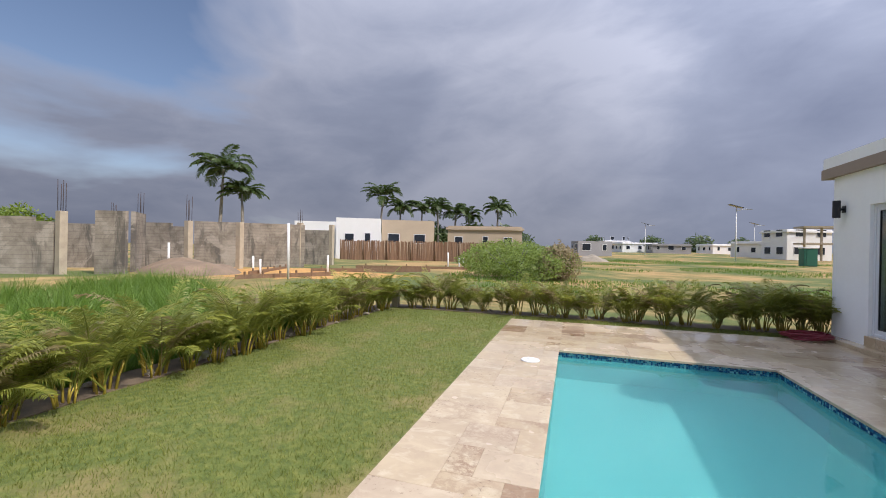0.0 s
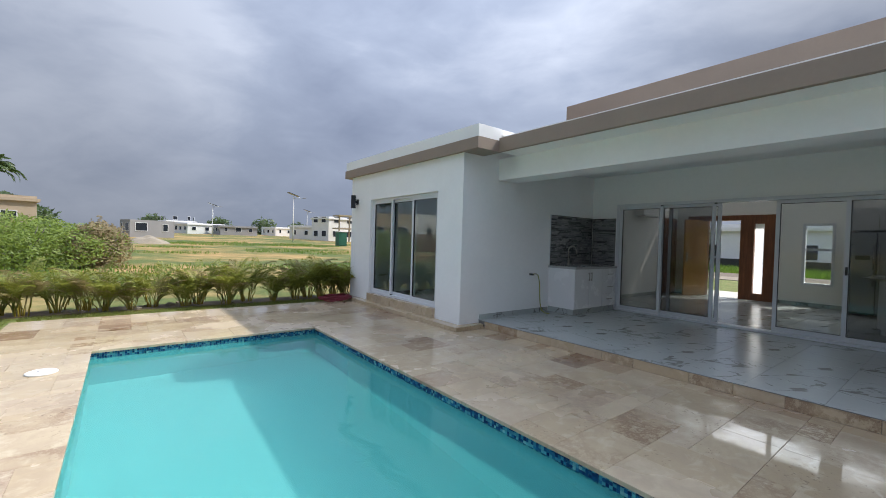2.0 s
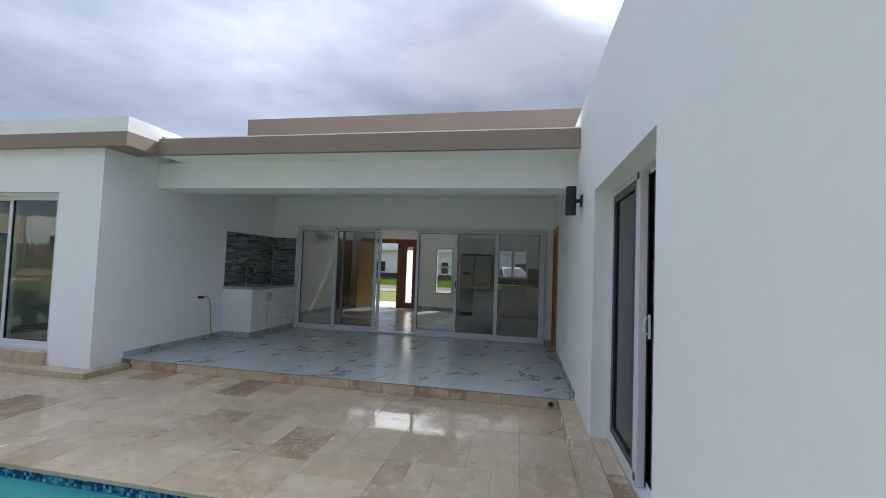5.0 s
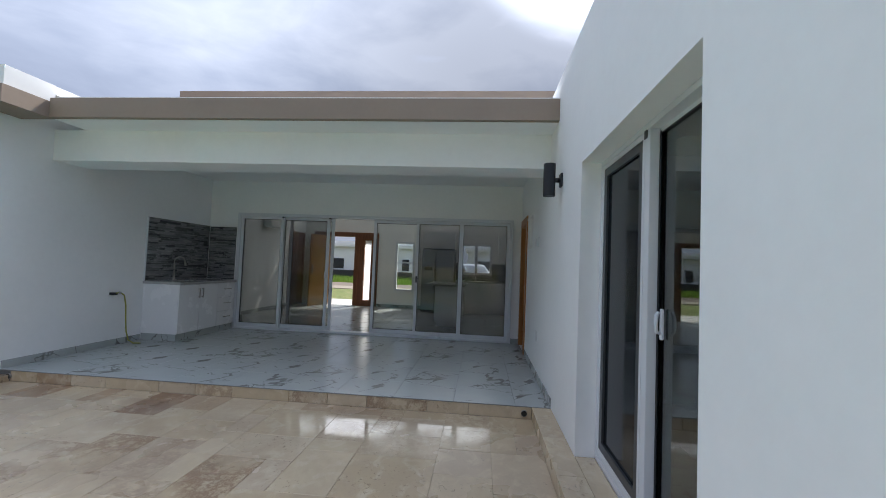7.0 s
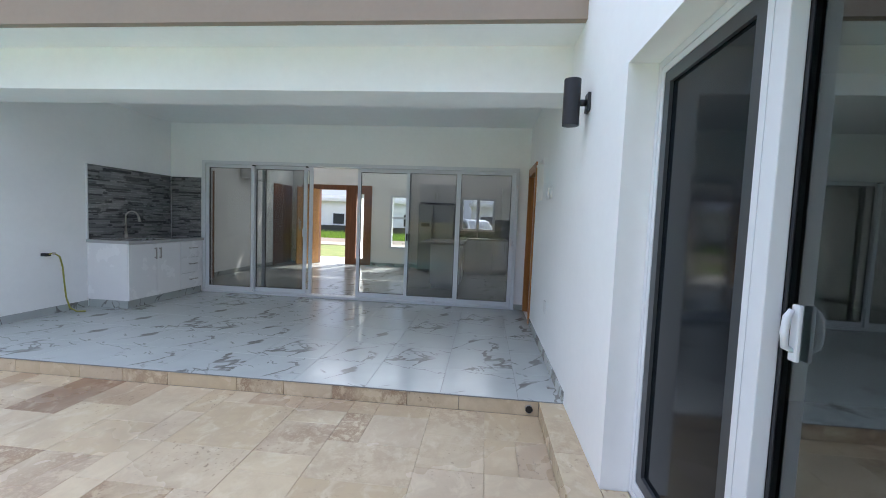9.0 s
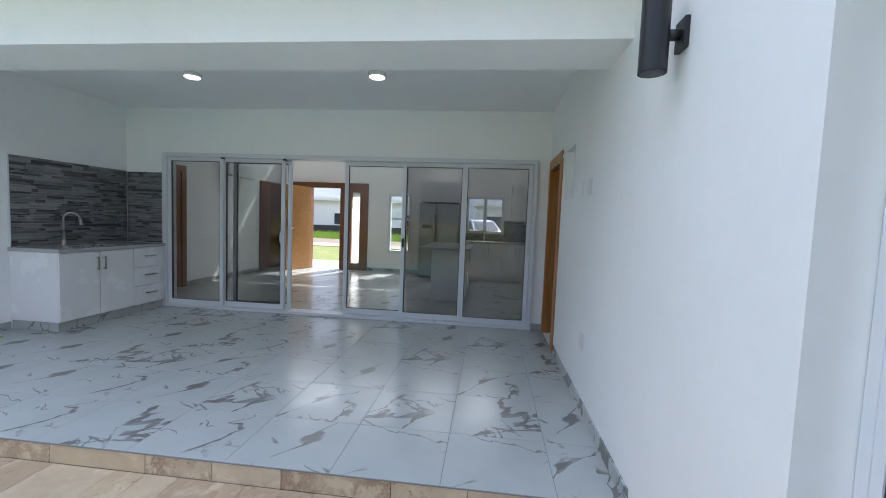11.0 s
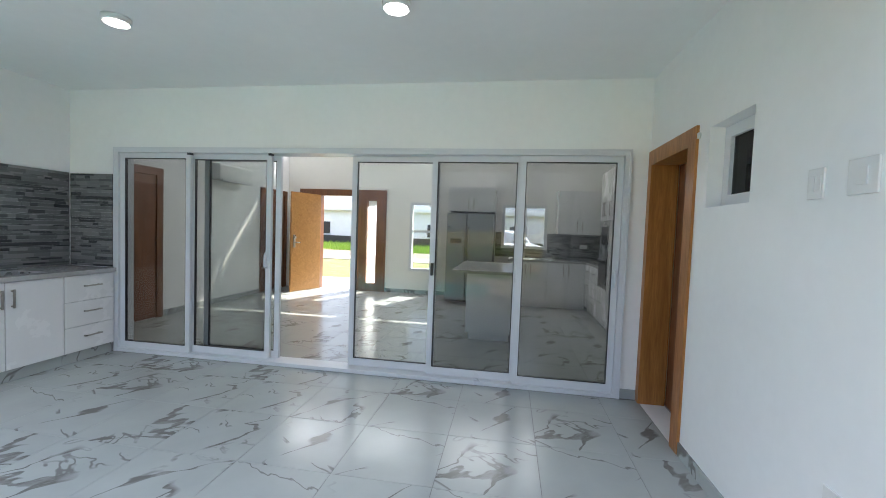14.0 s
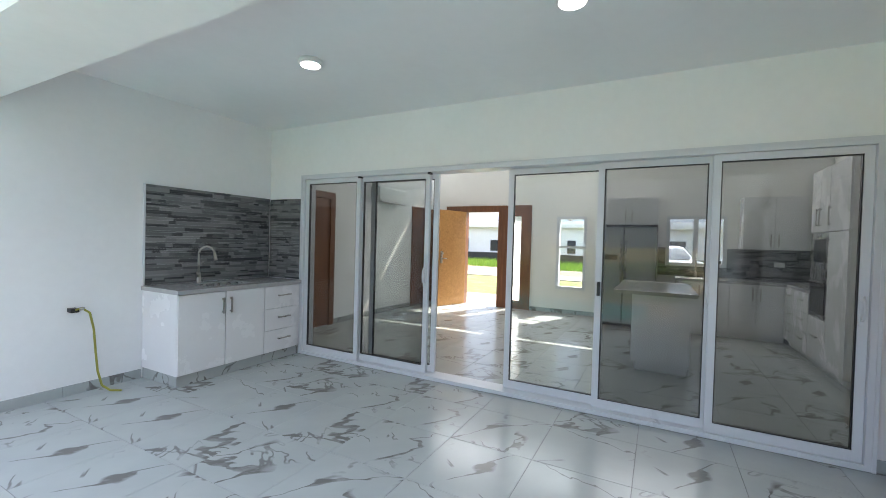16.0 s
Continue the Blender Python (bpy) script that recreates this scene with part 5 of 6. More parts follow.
# tall weeds beyond the hedge
rs = np.random.RandomState(8)
N = 100000
wx = -9.8 - 9.5 * rs.uniform(0, 1, N) ** 1.3
wy = rs.uniform(0.5, 17.0, N)
lump = np.array([noise.noise((x * 0.35, y * 0.35, 9.0)) + 0.6 * noise.noise((x * 1.3, y * 1.3, 2.0)) for x, y in zip(wx, wy)])
keep = (lump > -0.35) | (wx > -12.0)
keep &= wy < 7.5 + 0.45 * (-9.8 - wx)
pts = np.stack([wx, wy, np.full(N, -0.08), rs.uniform(0.35, 0.8, N) * np.clip(0.8 + 0.8 * lump, 0.4, 1.3)], 1)[keep]
blades("weeds", WEED, pts, 0.024, "tall wild green weeds beyond the hedge", "weeds", 0.9, 9)
N = 45000
wx, wy = rs.uniform(-12.0, 26.0, N), rs.uniform(13.0, 60.0, N)
keep = np.array([noise.noise((x * 0.12, y * 0.12, 3.0)) for x, y in zip(wx, wy)]) > 0.02
pts = np.stack([wx, wy, np.array([ground_height(a, b) for a, b in zip(wx, wy)]), rs.uniform(0.05, 0.22, N)], 1)[keep]
blades("field_grass", WEED, pts, 0.05, "rough grass tufts on the sandy field", "grass", 0.6, 10)


def leaf_cloud(bm, rng, centre, radii, count, size):
    c = Vector(centre)
    for i in range(count):
        u = Vector((rng.gauss(0, 1), rng.gauss(0, 1), rng.gauss(0, 1))).normalized()
        k = rng.uniform(0.55, 1.0) ** 0.5 * (1 + 0.28 * noise.noise(u * 2.2 + c))
        p = c + Vector((u.x * radii[0], u.y * radii[1], u.z * radii[2])) * k
        d = Vector((rng.gauss(0, 1), rng.gauss(0, 1), rng.gauss(0, 0.7))).normalized()
        s = d.orthogonal().normalized()
        q = size * rng.uniform(0.6, 1.3)
        bm.faces.new([bm.verts.new(p - d * q), ] + [bm.verts.new(p + s * q * 0.35), bm.verts.new(p + d * q), bm.verts.new(p - s * q * 0.35)])


def shrub(name, x, y, w, h, material, seed, label, count=7000, size=0.10):
    rng = random.Random(seed)
    z = ground_height(x, y)
    sh = thing(name, (x, y, z), label, "shrub")
    bm = B()
    for i in range(7):
        a = rng.uniform(0, 6.28)
        tube(bm, [(x, y, z), (x + 0.25 * w * math.cos(a), y + 0.25 * w * math.sin(a), z + h * 0.5), (x + 0.38 * w * math.cos(a), y + 0.3 * w * math.sin(a), z + h * 0.75)], [0.05, 0.03, 0.01], 6)
    part("branches", bm, TRUNK, sh)
    bm = B()
    for i in range(6):
        a = i * 1.05
        leaf_cloud(bm, rng, (x + 0.26 * w * math.cos(a), y + 0.26 * w * math.sin(a), z + h * rng.uniform(0.32, 0.52)), (w * 0.30, w * 0.30, h * rng.uniform(0.36, 0.46)), count // 7, size)
    leaf_cloud(bm, rng, (x, y, z + h * 0.5), (w * 0.3, w * 0.3, h * 0.5), count // 7, size)
    part("foliage", bm, material, sh)


shrub("green_bush", -7.96, 24.21, 6.2, 2.2, BUSH, 21, "dense rounded green bush on the field", 20000, 0.075)
shrub("dry_bush", -5.62, 23.89, 2.1, 2.2, DRYBUSH, 22, "dry brownish bush beside the green one", 5000, 0.09)
shrub("far_bush", -49.02, 22.96, 5.0, 4.6, BUSH, 23, "green bush behind the unfinished wall", 4000, 0.2)
for i, (u_x, u_y) in enumerate(((-36.76, 72.86), (-31.32, 76.64), (-24.50, 80.87), (-18.40, 84.86))):
    shrub("tree_crown", u_x, u_y, 11.0, 6.8, PALMLEAF, 30 + i, "dark green trees behind the houses", 5000, 0.42)


def royal_palm(x, y, h, seed, lean=0.0):
    rng = random.Random(seed)
    z = ground_height(x, y)
    palm = thing("palm_tree", (x, y, z), "tall feather palm with grey trunk and wind-swept crown", "palm tree", "palms on the horizon")
    bm = B()
    top = Vector((x + lean, y, z + h * 0.8))
    tube(bm, [(x, y, z - 0.2), (x + lean * 0.2, y, z + h * 0.3), (x + lean * 0.6, y, z + h * 0.6), top], [0.26, 0.20, 0.17, 0.10], 10)
    part("trunk", bm, TRUNK, palm)
    for i in range(22):
        bm = B()
        frond(bm, rng, top, i * 2.4 + rng.uniform(-0.3, 0.3), rng.uniform(0.1, 1.25), h * rng.uniform(0.26, 0.36), 26, h * 0.06, rng.uniform(1.2, 2.2), 0.075, 0.12)
        part("leaf", bm, PALMLEAF, palm)


for i, (px, py, h, ln) in enumerate(((-45.90, 40.10, 13.2, 0.5), (-43.18, 41.01, 9.6, -0.3), (-36.71, 64.50, 12.6, 0.8), (-34.85, 69.27, 10.6, 0),
                                     (-31.63, 71.32, 10.4, 0.2), (-28.82, 73.23, 11.2, -0.3), (-26.60, 76.02, 10.6, 0.3), (-24.44, 78.79, 10.0, 0), (-18.16, 74.46, 10.8, 0.2))):
    royal_palm(px, py, h, 50 + i, ln)

# ---- unfinished block building ----
BLOCK = Mat("concrete_block_wall").geo()
_v = BLOCK.scaled(1, 1, 1)
_bk = BLOCK.noise(1.2, 6, 0.65, 0.4)
_st = BLOCK.noise(0.35, 3)
_cz = BLOCK.n.new("ShaderNodeSeparateXYZ")
BLOCK.l.new(BLOCK.vec, _cz.inputs[0])
_course = BLOCK.math("LESS_THAN", BLOCK.math("FRACT", BLOCK.math("MULTIPLY", _cz.outputs[2], 5.0)), 0.12)
_cc = BLOCK.ramp(_bk, [(0.3, (0.15, 0.13, 0.105)), (0.5, (0.26, 0.23, 0.185)), (0.72, (0.37, 0.33, 0.27))])
_run = BLOCK.noise(0.9, 5, 0.7, 0.5, BLOCK.scaled(1.6, 1.6, 0.35))
_cc = BLOCK.mix(BLOCK.rng(_run, 0.52, 0.62, 0.0, 0.75), _cc, (0.085, 0.08, 0.072))
_cc = BLOCK.mix(BLOCK.rng(BLOCK.noise(0.6, 5, 0.7, 0.8), 0.54, 0.60, 0.0, 0.6), _cc, (0.40, 0.36, 0.30))
BLOCK.color(BLOCK.mix(BLOCK.math("MULTIPLY", _course, 0.45), _cc, (0.12, 0.10, 0.08)))
BLOCK.p.inputs["Roughness"].default_value = 0.92
BLOCK.bump(BLOCK.math("SUBTRACT", _bk, _course), 0.4, 0.02)
CONC = plain("raw_concrete", (0.42, 0.36, 0.27), 0.9, 0, 0.2, 2.5, 0.5, 14)
bm = B()
box(bm, -9.24, 10.30, -0.05, -9.08, 10.46, 0.52, 0.012)
box(bm, -9.22, 10.32, 0.52, -9.10, 10.44, 0.55, 0.01)
solid("corner_post", bm, CONC, "short pale concrete post at the hedge corner", "post", "thing", at=(-9.16, 10.38, 0))
RUST = plain("rusty_bar", (0.07, 0.05, 0.045), 0.8, 0.3, 0.3, 10)
BOARD = plain("formwork_board", (0.20, 0.125, 0.075), 0.85, 0, 0.3, 5, 0.3)
PVC = plain("white_pvc", (0.72, 0.72, 0.70), 0.4, 0, 0.05, 8)
site = thing("unfinished_building", (-26.73, 18.05, 0.0), "roofless grey concrete block walls of an unfinished house", "building site")


def block_wall(a, b, h, seed, thick=0.2, ragged=0.0):
    """A block wall from a to b whose top steps by whole courses."""
    a, b = Vector((*a, 0)), Vector((*b, 0))
    n = max(1, int((b - a).length / 0.8))
    rng = random.Random(seed)
    side = Vector((-(b - a).y, (b - a).x, 0)).normalized() * thick / 2
    bm = B()
    for i in range(n):
        p, q = a.lerp(b, i / n), a.lerp(b, (i + 1) / n)
        top = h - 0.2 * int(rng.uniform(0, 1 + 4 * ragged))
        vs = [bm.verts.new(c + Vector((0, 0, z))) for z in (-0.3, top) for c in (p - side, q - side, q + side, p + side)]
        for f in ((0, 1, 5, 4), (1, 2, 6, 5), (2, 3, 7, 6), (3, 0, 4, 7), (4, 5, 6, 7)):
            bm.faces.new([vs[k] for k in f])
    bmesh.ops.remove_doubles(bm, verts=bm.verts, dist=0.001)
    part("block_wall", bm, BLOCK.m, site)


def column(x, y, h, bars=0.9, seed=0):
    rng = random.Random(seed)
    bm = B()
    box(bm, x - 0.16, y - 0.16, -0.3, x + 0.16, y + 0.16, h, 0.01)
    col = part("column", bm, CONC, site, "raw concrete column")
    for dx, dy in ((-0.1, -0.1), (0.1, -0.1), (0.1, 0.1), (-0.1, 0.1)):
        bm = B()
        tube(bm, [(x + dx, y + dy, h - 0.1), (x + dx + rng.uniform(-0.05, 0.05), y + dy, h + bars * rng.uniform(0.8, 1.1))], 0.014, 5)
        part("rebar", bm, RUST, col, "rusty reinforcing bar")


block_wall((-32.74, 10.79), (-27.77, 13.50), 2.75, 1, ragged=0.6)
column(-27.49, 13.60, 2.85, 1.4, 1)
block_wall((-32.97, 17.04), (-31.26, 17.62), 2.9, 2, ragged=0.5)
block_wall((-26.51, 14.45), (-25.15, 14.89), 2.95, 3)
block_wall((-26.39, 16.06), (-27.87, 17.68), 3.05, 4)
column(-30.04, 19.07, 3.2, 1.2, 5)
column(-36.82, 22.08, 3.4, 0.9, 8)
block_wall((-28.98, 18.37), (-26.50, 19.20), 2.85, 5, ragged=0.4)
column(-26.38, 19.23, 2.8, 1.4, 2)
block_wall((-28.68, 21.64), (-23.07, 25.61), 2.95, 6)
column(-24.70, 21.37, 2.85, 0.0, 3)
column(-23.38, 25.50, 3.1, 0.9, 4)
block_wall((-25.55, 29.00), (-23.66, 29.62), 2.75, 7)
column(-23.50, 29.68, 3.2, 0.0, 6)
SAND = plain("orange_sand", (0.52, 0.29, 0.09), 0.95, 0, 0.25, 1.2, 0.6, 8)
MOUND = plain("earth_mound", (0.23, 0.165, 0.11), 0.95, 0, 0.3, 1.5, 0.7, 7)


def mound(name, x, y, rx, ry, h, material, label, seed):
    bm = B()
    n = 26
    g = []
    for j in range(n + 1):
        row = []
        for i in range(n + 1):
            u, v = 2 * i / n - 1, 2 * j / n - 1
            k = max(0.0, 1 - (u * u + v * v))
            row.append(bm.verts.new((x + u * rx, y + v * ry, ground_height(x + u * rx, y + v * ry) - 0.08 + h * k * (1 + 0.5 * noise.noise((u * 2.5, v * 2.5, seed))) + 0.06 * k)))
        g.append(row)
    for j in range(n):
        for i in range(n):
            bm.faces.new((g[j][i], g[j][i + 1], g[j + 1][i + 1], g[j + 1][i])).smooth = True
    solid(name, bm, material, label, "mound", "structure")


mound("earth_heap", -24.07, 17.37, 3.2, 2.0, 0.75, MOUND, "heap of brown earth beside the block walls", 1.0)
mound("sand_ground", -20.17, 20.24, 9.5, 6.0, 0.10, SAND, "flat orange sand of the building site", 2.0)
mound("rubble_heap", -2.98, 51.95, 2.2, 1.4, 0.7, STONE, "heap of pale rubble", 3.0)
rng = random.Random(31)
for i, (px, py) in enumerate(((-16.88, 16.06), (-20.55, 18.00), (-20.22, 18.12), (-17.52, 20.07), (-13.66, 29.77), (-13.13, 30.98), (-12.88, 31.06), (-25.62, 17.39))):
    h = (2.45, 0.9, 0.75, 1.0, 1.2, 0.8, 0.9, 1.5)[i]
    bm = B()
    tube(bm, [(px, py, -0.2), (px + rng.uniform(-0.04, 0.04), py, h)], 0.055, 12)
    solid("pvc_pipe", bm, PVC, "white plastic pipe standing in the sand", "pipe", "thing", "pipes on the site", at=(px, py, 0))
for i, ((ax, ay), (bx, by)) in enumerate((((-18.71, 14.93), (-16.69, 19.29)), ((-19.59, 21.49), (-13.59, 25.60)), ((-19.61, 26.75), (-11.78, 30.36)), ((-20.01, 17.12), (-22.15, 22.74)))):
    d = Vector((bx - ax, by - ay, 0))
    sd = Vector((-d.y, d.x, 0)).normalized() * 0.03
    fw = thing("formwork", (ax, ay, 0), "low brown formwork boards staked in the sand", "formwork", "formwork boards")
    bm = B()
    vs = [bm.verts.new(c) for z in (-0.05, 0.17) for c in (Vector((ax, ay, z)) - sd, Vector((bx, by, z)) - sd, Vector((bx, by, z)) + sd, Vector((ax, ay, z)) + sd)]
    for f in ((0, 1, 5, 4), (1, 2, 6, 5), (2, 3, 7, 6), (3, 0, 4, 7), (4, 5, 6, 7)):
        bm.faces.new([vs[k] for k in f])
    part("board", bm, BOARD, fw)
    for k in range(6):
        q = Vector((ax, ay, 0)) + d * (k + 0.5) / 6
        bm = B()
        box(bm, q.x - 0.035, q.y - 0.035, -0.1, q.x + 0.035, q.y + 0.035, 0.30)
        part("stake", bm, BOARD, fw)

# ---- stick fence ----
STICK = Mat("fence_stick")
_r = STICK.rand()
STICK.color(STICK.mix(STICK.rng(STICK.geo().noise(2.0, 4), 0.3, 0.7, 0, 0.5), STICK.ramp(_r, [(0, (0.16, 0.085, 0.05)), (1, (0.34, 0.21, 0.13))]), (0.22, 0.13, 0.08)))
STICK.p.inputs["Roughness"].default_value = 0.85
fa, fb = Vector((-32.03, 45.00, 0)), Vector((-12.05, 49.12, 0))
fence = thing("stick_fence", fa, "brown fence of upright wooden sticks", "fence")
kinds = []
for i in range(3):
    bm = B()
    box(bm, -0.06, -0.03, -0.2, 0.06, 0.03, 2.2 + 0.06 * i)
    kinds.append(mesh_of("stick", bm, STICK.m))
fn = 170
rng = random.Random(9)
for i in range(fn):
    p = fa.lerp(fb, i / fn)
    o = new("stick", kinds[rng.randrange(3)])
    o.parent = fence
    o.location = p - fa + Vector((0, rng.uniform(-0.04, 0.04), rng.uniform(-0.05, 0.05)))
    o.rotation_euler = (0, rng.uniform(-0.03, 0.03), math.atan2((fb - fa).y, (fb - fa).x))
for i in range(8):
    p = fa.lerp(fb, i / 7)
    bm = B()
    tube(bm, [(p.x, p.y - 0.1, -0.2), (p.x, p.y - 0.1, 2.35)], 0.08, 8)
    part("post", bm, BOARD, fence)

# ---- houses in the distance ----
FARWHITE = plain("far_white_render", (0.78, 0.78, 0.77), 0.7, 0, 0.05, 0.6)
FARBEIGE = plain("far_beige_render", (0.46, 0.37, 0.27), 0.75, 0, 0.08, 0.6)
FARGREY = plain("far_grey_render", (0.30, 0.30, 0.31), 0.75, 0, 0.08, 0.6)
DARKPANE = plain("far_dark_pane", (0.02, 0.025, 0.035), 0.12, 0, 0.2, 2)


def far_house(x, y, w, d, h, yaw, material, storeys, label, seed, edge=True, sill=0.9):
    """A flat-roofed house: walls, roof band, windows with frames."""
    rng = random.Random(seed)
    z = ground_height(x, y)
    hs = thing("house", (0, 0, 0), label, "house", "houses in the distance")
    bm = B()
    box(bm, -w / 2, -d / 2, -0.3, w / 2, d / 2, h)
    part("wall", bm, material, hs)
    if edge:
        bm = B()
        box(bm, -w / 2 - 0.25, -d / 2 - 0.25, h - 0.55, w / 2 + 0.25, d / 2 + 0.25, h - 0.25)
        part("roof_band", bm, material, hs)
    for s in range(storeys):
        zb = sill + s * 3.0
        n = max(2, int(w / 3.2))
        for i in range(n):
            xc = -w / 2 + (i + 0.5) * w / n + rng.uniform(-0.3, 0.3)
            ww, hh = rng.choice(((1.2, 1.1), (0.8, 1.2), (1.6, 1.3)))
            bm = rect_frame(B(), "y", -d / 2 - 0.06, -d / 2 - 0.002, xc - ww / 2, xc + ww / 2, zb, zb + hh, 0.07)
            wv = part("window", bm, ALU, hs)
            for sx in (-1, 1):
                yc = (xc / w) * d
                bm = rect_frame(B(), "x", *sorted((sx * (w / 2 + 0.002), sx * (w / 2 + 0.06))), yc - ww / 2, yc + ww / 2, zb, zb + hh, 0.07)
                wv2 = part("window", bm, ALU, hs)
                bm = B()
                x0, x1 = sorted((sx * (w / 2 + 0.002), sx * (w / 2 + 0.03)))
                box(bm, x0, yc - ww / 2 + 0.07, zb + 0.07, x1, yc + ww / 2 - 0.07, zb + hh - 0.07)
                part("pane", bm, DARKPANE, wv2)
            bm = B()
            box(bm, xc - ww / 2 + 0.07, -d / 2 - 0.03, zb + 0.07, xc + ww / 2 - 0.07, -d / 2 - 0.002, zb + hh - 0.07)
            part("pane", bm, DARKPANE, wv)
    hs.matrix_basis = Matrix.Translation((x, y, z)) @ Matrix.Rotation(yaw, 4, "Z")
    return hs


far_house(-39.22, 53.24, 8.0, 8, 4.9, 0.45, FARWHITE, 1, "white flat-roofed bungalow behind the stick fence", 1, False, 2.15)
far_house(-32.79, 51.06, 5.6, 8, 5.2, 0.45, FARWHITE, 1, "white flat-roofed bungalow with dark windows", 2, False, 2.15)
far_house(-28.27, 56.64, 7.2, 8, 5.3, 0.45, FARBEIGE, 1, "beige flat-roofed bungalow behind the stick fence", 3, False, 2.15)
far_house(-17.73, 62.02, 10.5, 8, 4.8, 0.2, FARBEIGE, 1, "pale flat-roofed bungalow with white roof edge", 4, True, 2.2)
far_house(32.13, 88.00, 7.2, 6, 5.2, 0.25, FARWHITE, 2, "white two-storey house with balcony", 5)
far_house(31.44, 100.35, 6.0, 8, 3.2, 0.4, FARWHITE, 1, "white flat-roofed house far off", 6)
far_house(13.28, 142.89, 11, 8, 3.0, 0.35, FARWHITE, 1, "white flat-roofed house on the horizon", 7)
far_house(21.25, 134.90, 10, 8, 2.7, 0.1, FARGREY, 1, "grey unfinished house on the horizon", 8)
far_house(8.30, 151.82, 8, 8, 3.7, 0.2, FARWHITE, 2, "white house on the horizon", 9)
far_house(37.84, 145.29, 10, 8, 2.9, 0.3, FARWHITE, 1, "white flat-roofed house on the horizon", 10)
far_house(-1.81, 80.59, 6, 4, 2.6, 0.3, FARGREY, 1, "dark site shed beside rubble", 11, False)
for i, (px, py) in enumerate(((38.58, 171.71), (25.57, 188.61), (3.16, 176.40), (61.02, 199.63), (70.85, 181.75))):
    shrub("tree_crown", px, py, 9.0, 6.5, PALMLEAF, 80 + i, "dark green trees on the horizon", 900, 0.7)
bal = thing("balcony_frame", (31.92, 79.56, 0), "concrete balcony with slender posts under construction", "balcony")
bx_, by_ = 31.92, 79.56
bz = ground_height(bx_, by_)
for dx in (-2.2, 0.0, 2.2):
    bm = B()
    box(bm, bx_ + dx - 0.12, by_ - 0.12, bz - 0.2, bx_ + dx + 0.12, by_ + 0.12, bz + 5.2)
    part("post", bm, CONC, bal)
for zz in (2.6, 5.2):
    bm = B()
    box(bm, bx_ - 2.6, by_ - 0.8, bz + zz, bx_ + 2.6, by_ + 2.5, bz + zz + 0.25)
    part("slab", bm, CONC, bal)
GREEN = plain("green_cabin", (0.02, 0.13, 0.085), 0.5, 0, 0.1, 3)
px, py = 19.65, 55.85
pz = ground_height(px, py)
cab_ = thing("site_toilet", (px, py, pz), "dark green portable site toilet on grass", "portable toilet")
bm = B()
box(bm, px - 0.6, py - 0.6, pz, px + 0.6, py + 0.6, pz + 1.95, 0.04)
part("cabin", bm, GREEN, cab_)
bm = B()
box(bm, px - 0.4, py - 0.63, pz + 0.1, px + 0.4, py - 0.6, pz + 1.8, 0.01)
part("door", bm, GREEN, cab_)
bm = B()
box(bm, px - 0.66, py - 0.66, pz + 1.95, px + 0.66, py + 0.66, pz + 2.1, 0.05)
part("roof", bm, FARWHITE, cab_)


def solar_lamp(x, y, h):
    z = ground_height(x, y)
    sl = thing("street_lamp", (x, y, z), "white solar street lamp on a tall pole", "street lamp", "solar street lamps")
    bm = B()
    tube(bm, [(x, y, z - 0.2), (x, y, z + h)], [0.10, 0.06], 10)
    part("pole", bm, FARWHITE, sl)
    bm = B()
    tube(bm, [(x, y, z + h * 0.93), (x + 0.9, y, z + h * 0.965), (x + 1.5, y, z + h * 0.96)], 0.03, 8)
    part("arm", bm, FARWHITE, sl)
    bm = B()
    box(bm, x + 1.3, y - 0.12, z + h * 0.955, x + 1.95, y + 0.12, z + h * 0.955 + 0.08, 0.02)
    part("lamp_head", bm, FARGREY, sl)
    bm = B()
    box(bm, -0.9, -0.5, -0.03, 0.9, 0.5, 0.03)
    bmesh.ops.transform(bm, matrix=Matrix.Translation((x - 0.1, y, z + h + 0.15)) @ Matrix.Rotation(0.3, 4, "Y"), verts=bm.verts[:])
    part("solar_panel", bm, plain("solar_panel", (0.02, 0.025, 0.05), 0.15), sl)


solar_lamp(16.97, 68.62, 7.6)
solar_lamp(34.97, 112.98, 7.4)
solar_lamp(10.94, 105.50, 7.0)

# ---- street side seen through the entrance ----
FRONTLAWN = LAWN.m
bm = B()
box(bm, 10.6, -8, -0.05, 17.5, 14, 0.02)
solid("front_lawn", bm, FRONTLAWN, "mown front lawn in sun", "lawn")
bm = B()
box(bm, FX + 0.16, 3.0, -0.05, 10.6, 6.6, 0.10)
solid("entrance_slab", bm, plain("pale_concrete", (0.55, 0.52, 0.46), 0.8, 0, 0.12, 3, 0.2), "pale concrete entrance slab", "paving")
bm = B()
box(bm, 17.5, -40, -0.05, 20.0, 60, 0.05)
solid("street_pavement", bm, plain("dusty_concrete", (0.27, 0.225, 0.17), 0.9, 0, 0.2, 2, 0.3), "pale concrete pavement along the street", "pavement")
bm = B()
box(bm, 20.2, -40, -0.05, 25.0, 60, 0.0)
solid("street", bm, plain("dusty_road", (0.15, 0.115, 0.08), 0.9, 0, 0.15, 1.5, 0.3), "dusty street", "road")
rs = np.random.RandomState(15)
N = 16000
pts = np.stack([rs.uniform(25.2, 32.6, N), rs.uniform(-8, 22, N), np.full(N, -0.06), rs.uniform(0.15, 0.5, N)], 1)
blades("verge_weeds", WEED, pts, 0.05, "tall green weeds on the verge", "weeds", 0.6, 16)
bm = B()
box(bm, 33, -40, -0.1, 33.2, 60, 0.75)
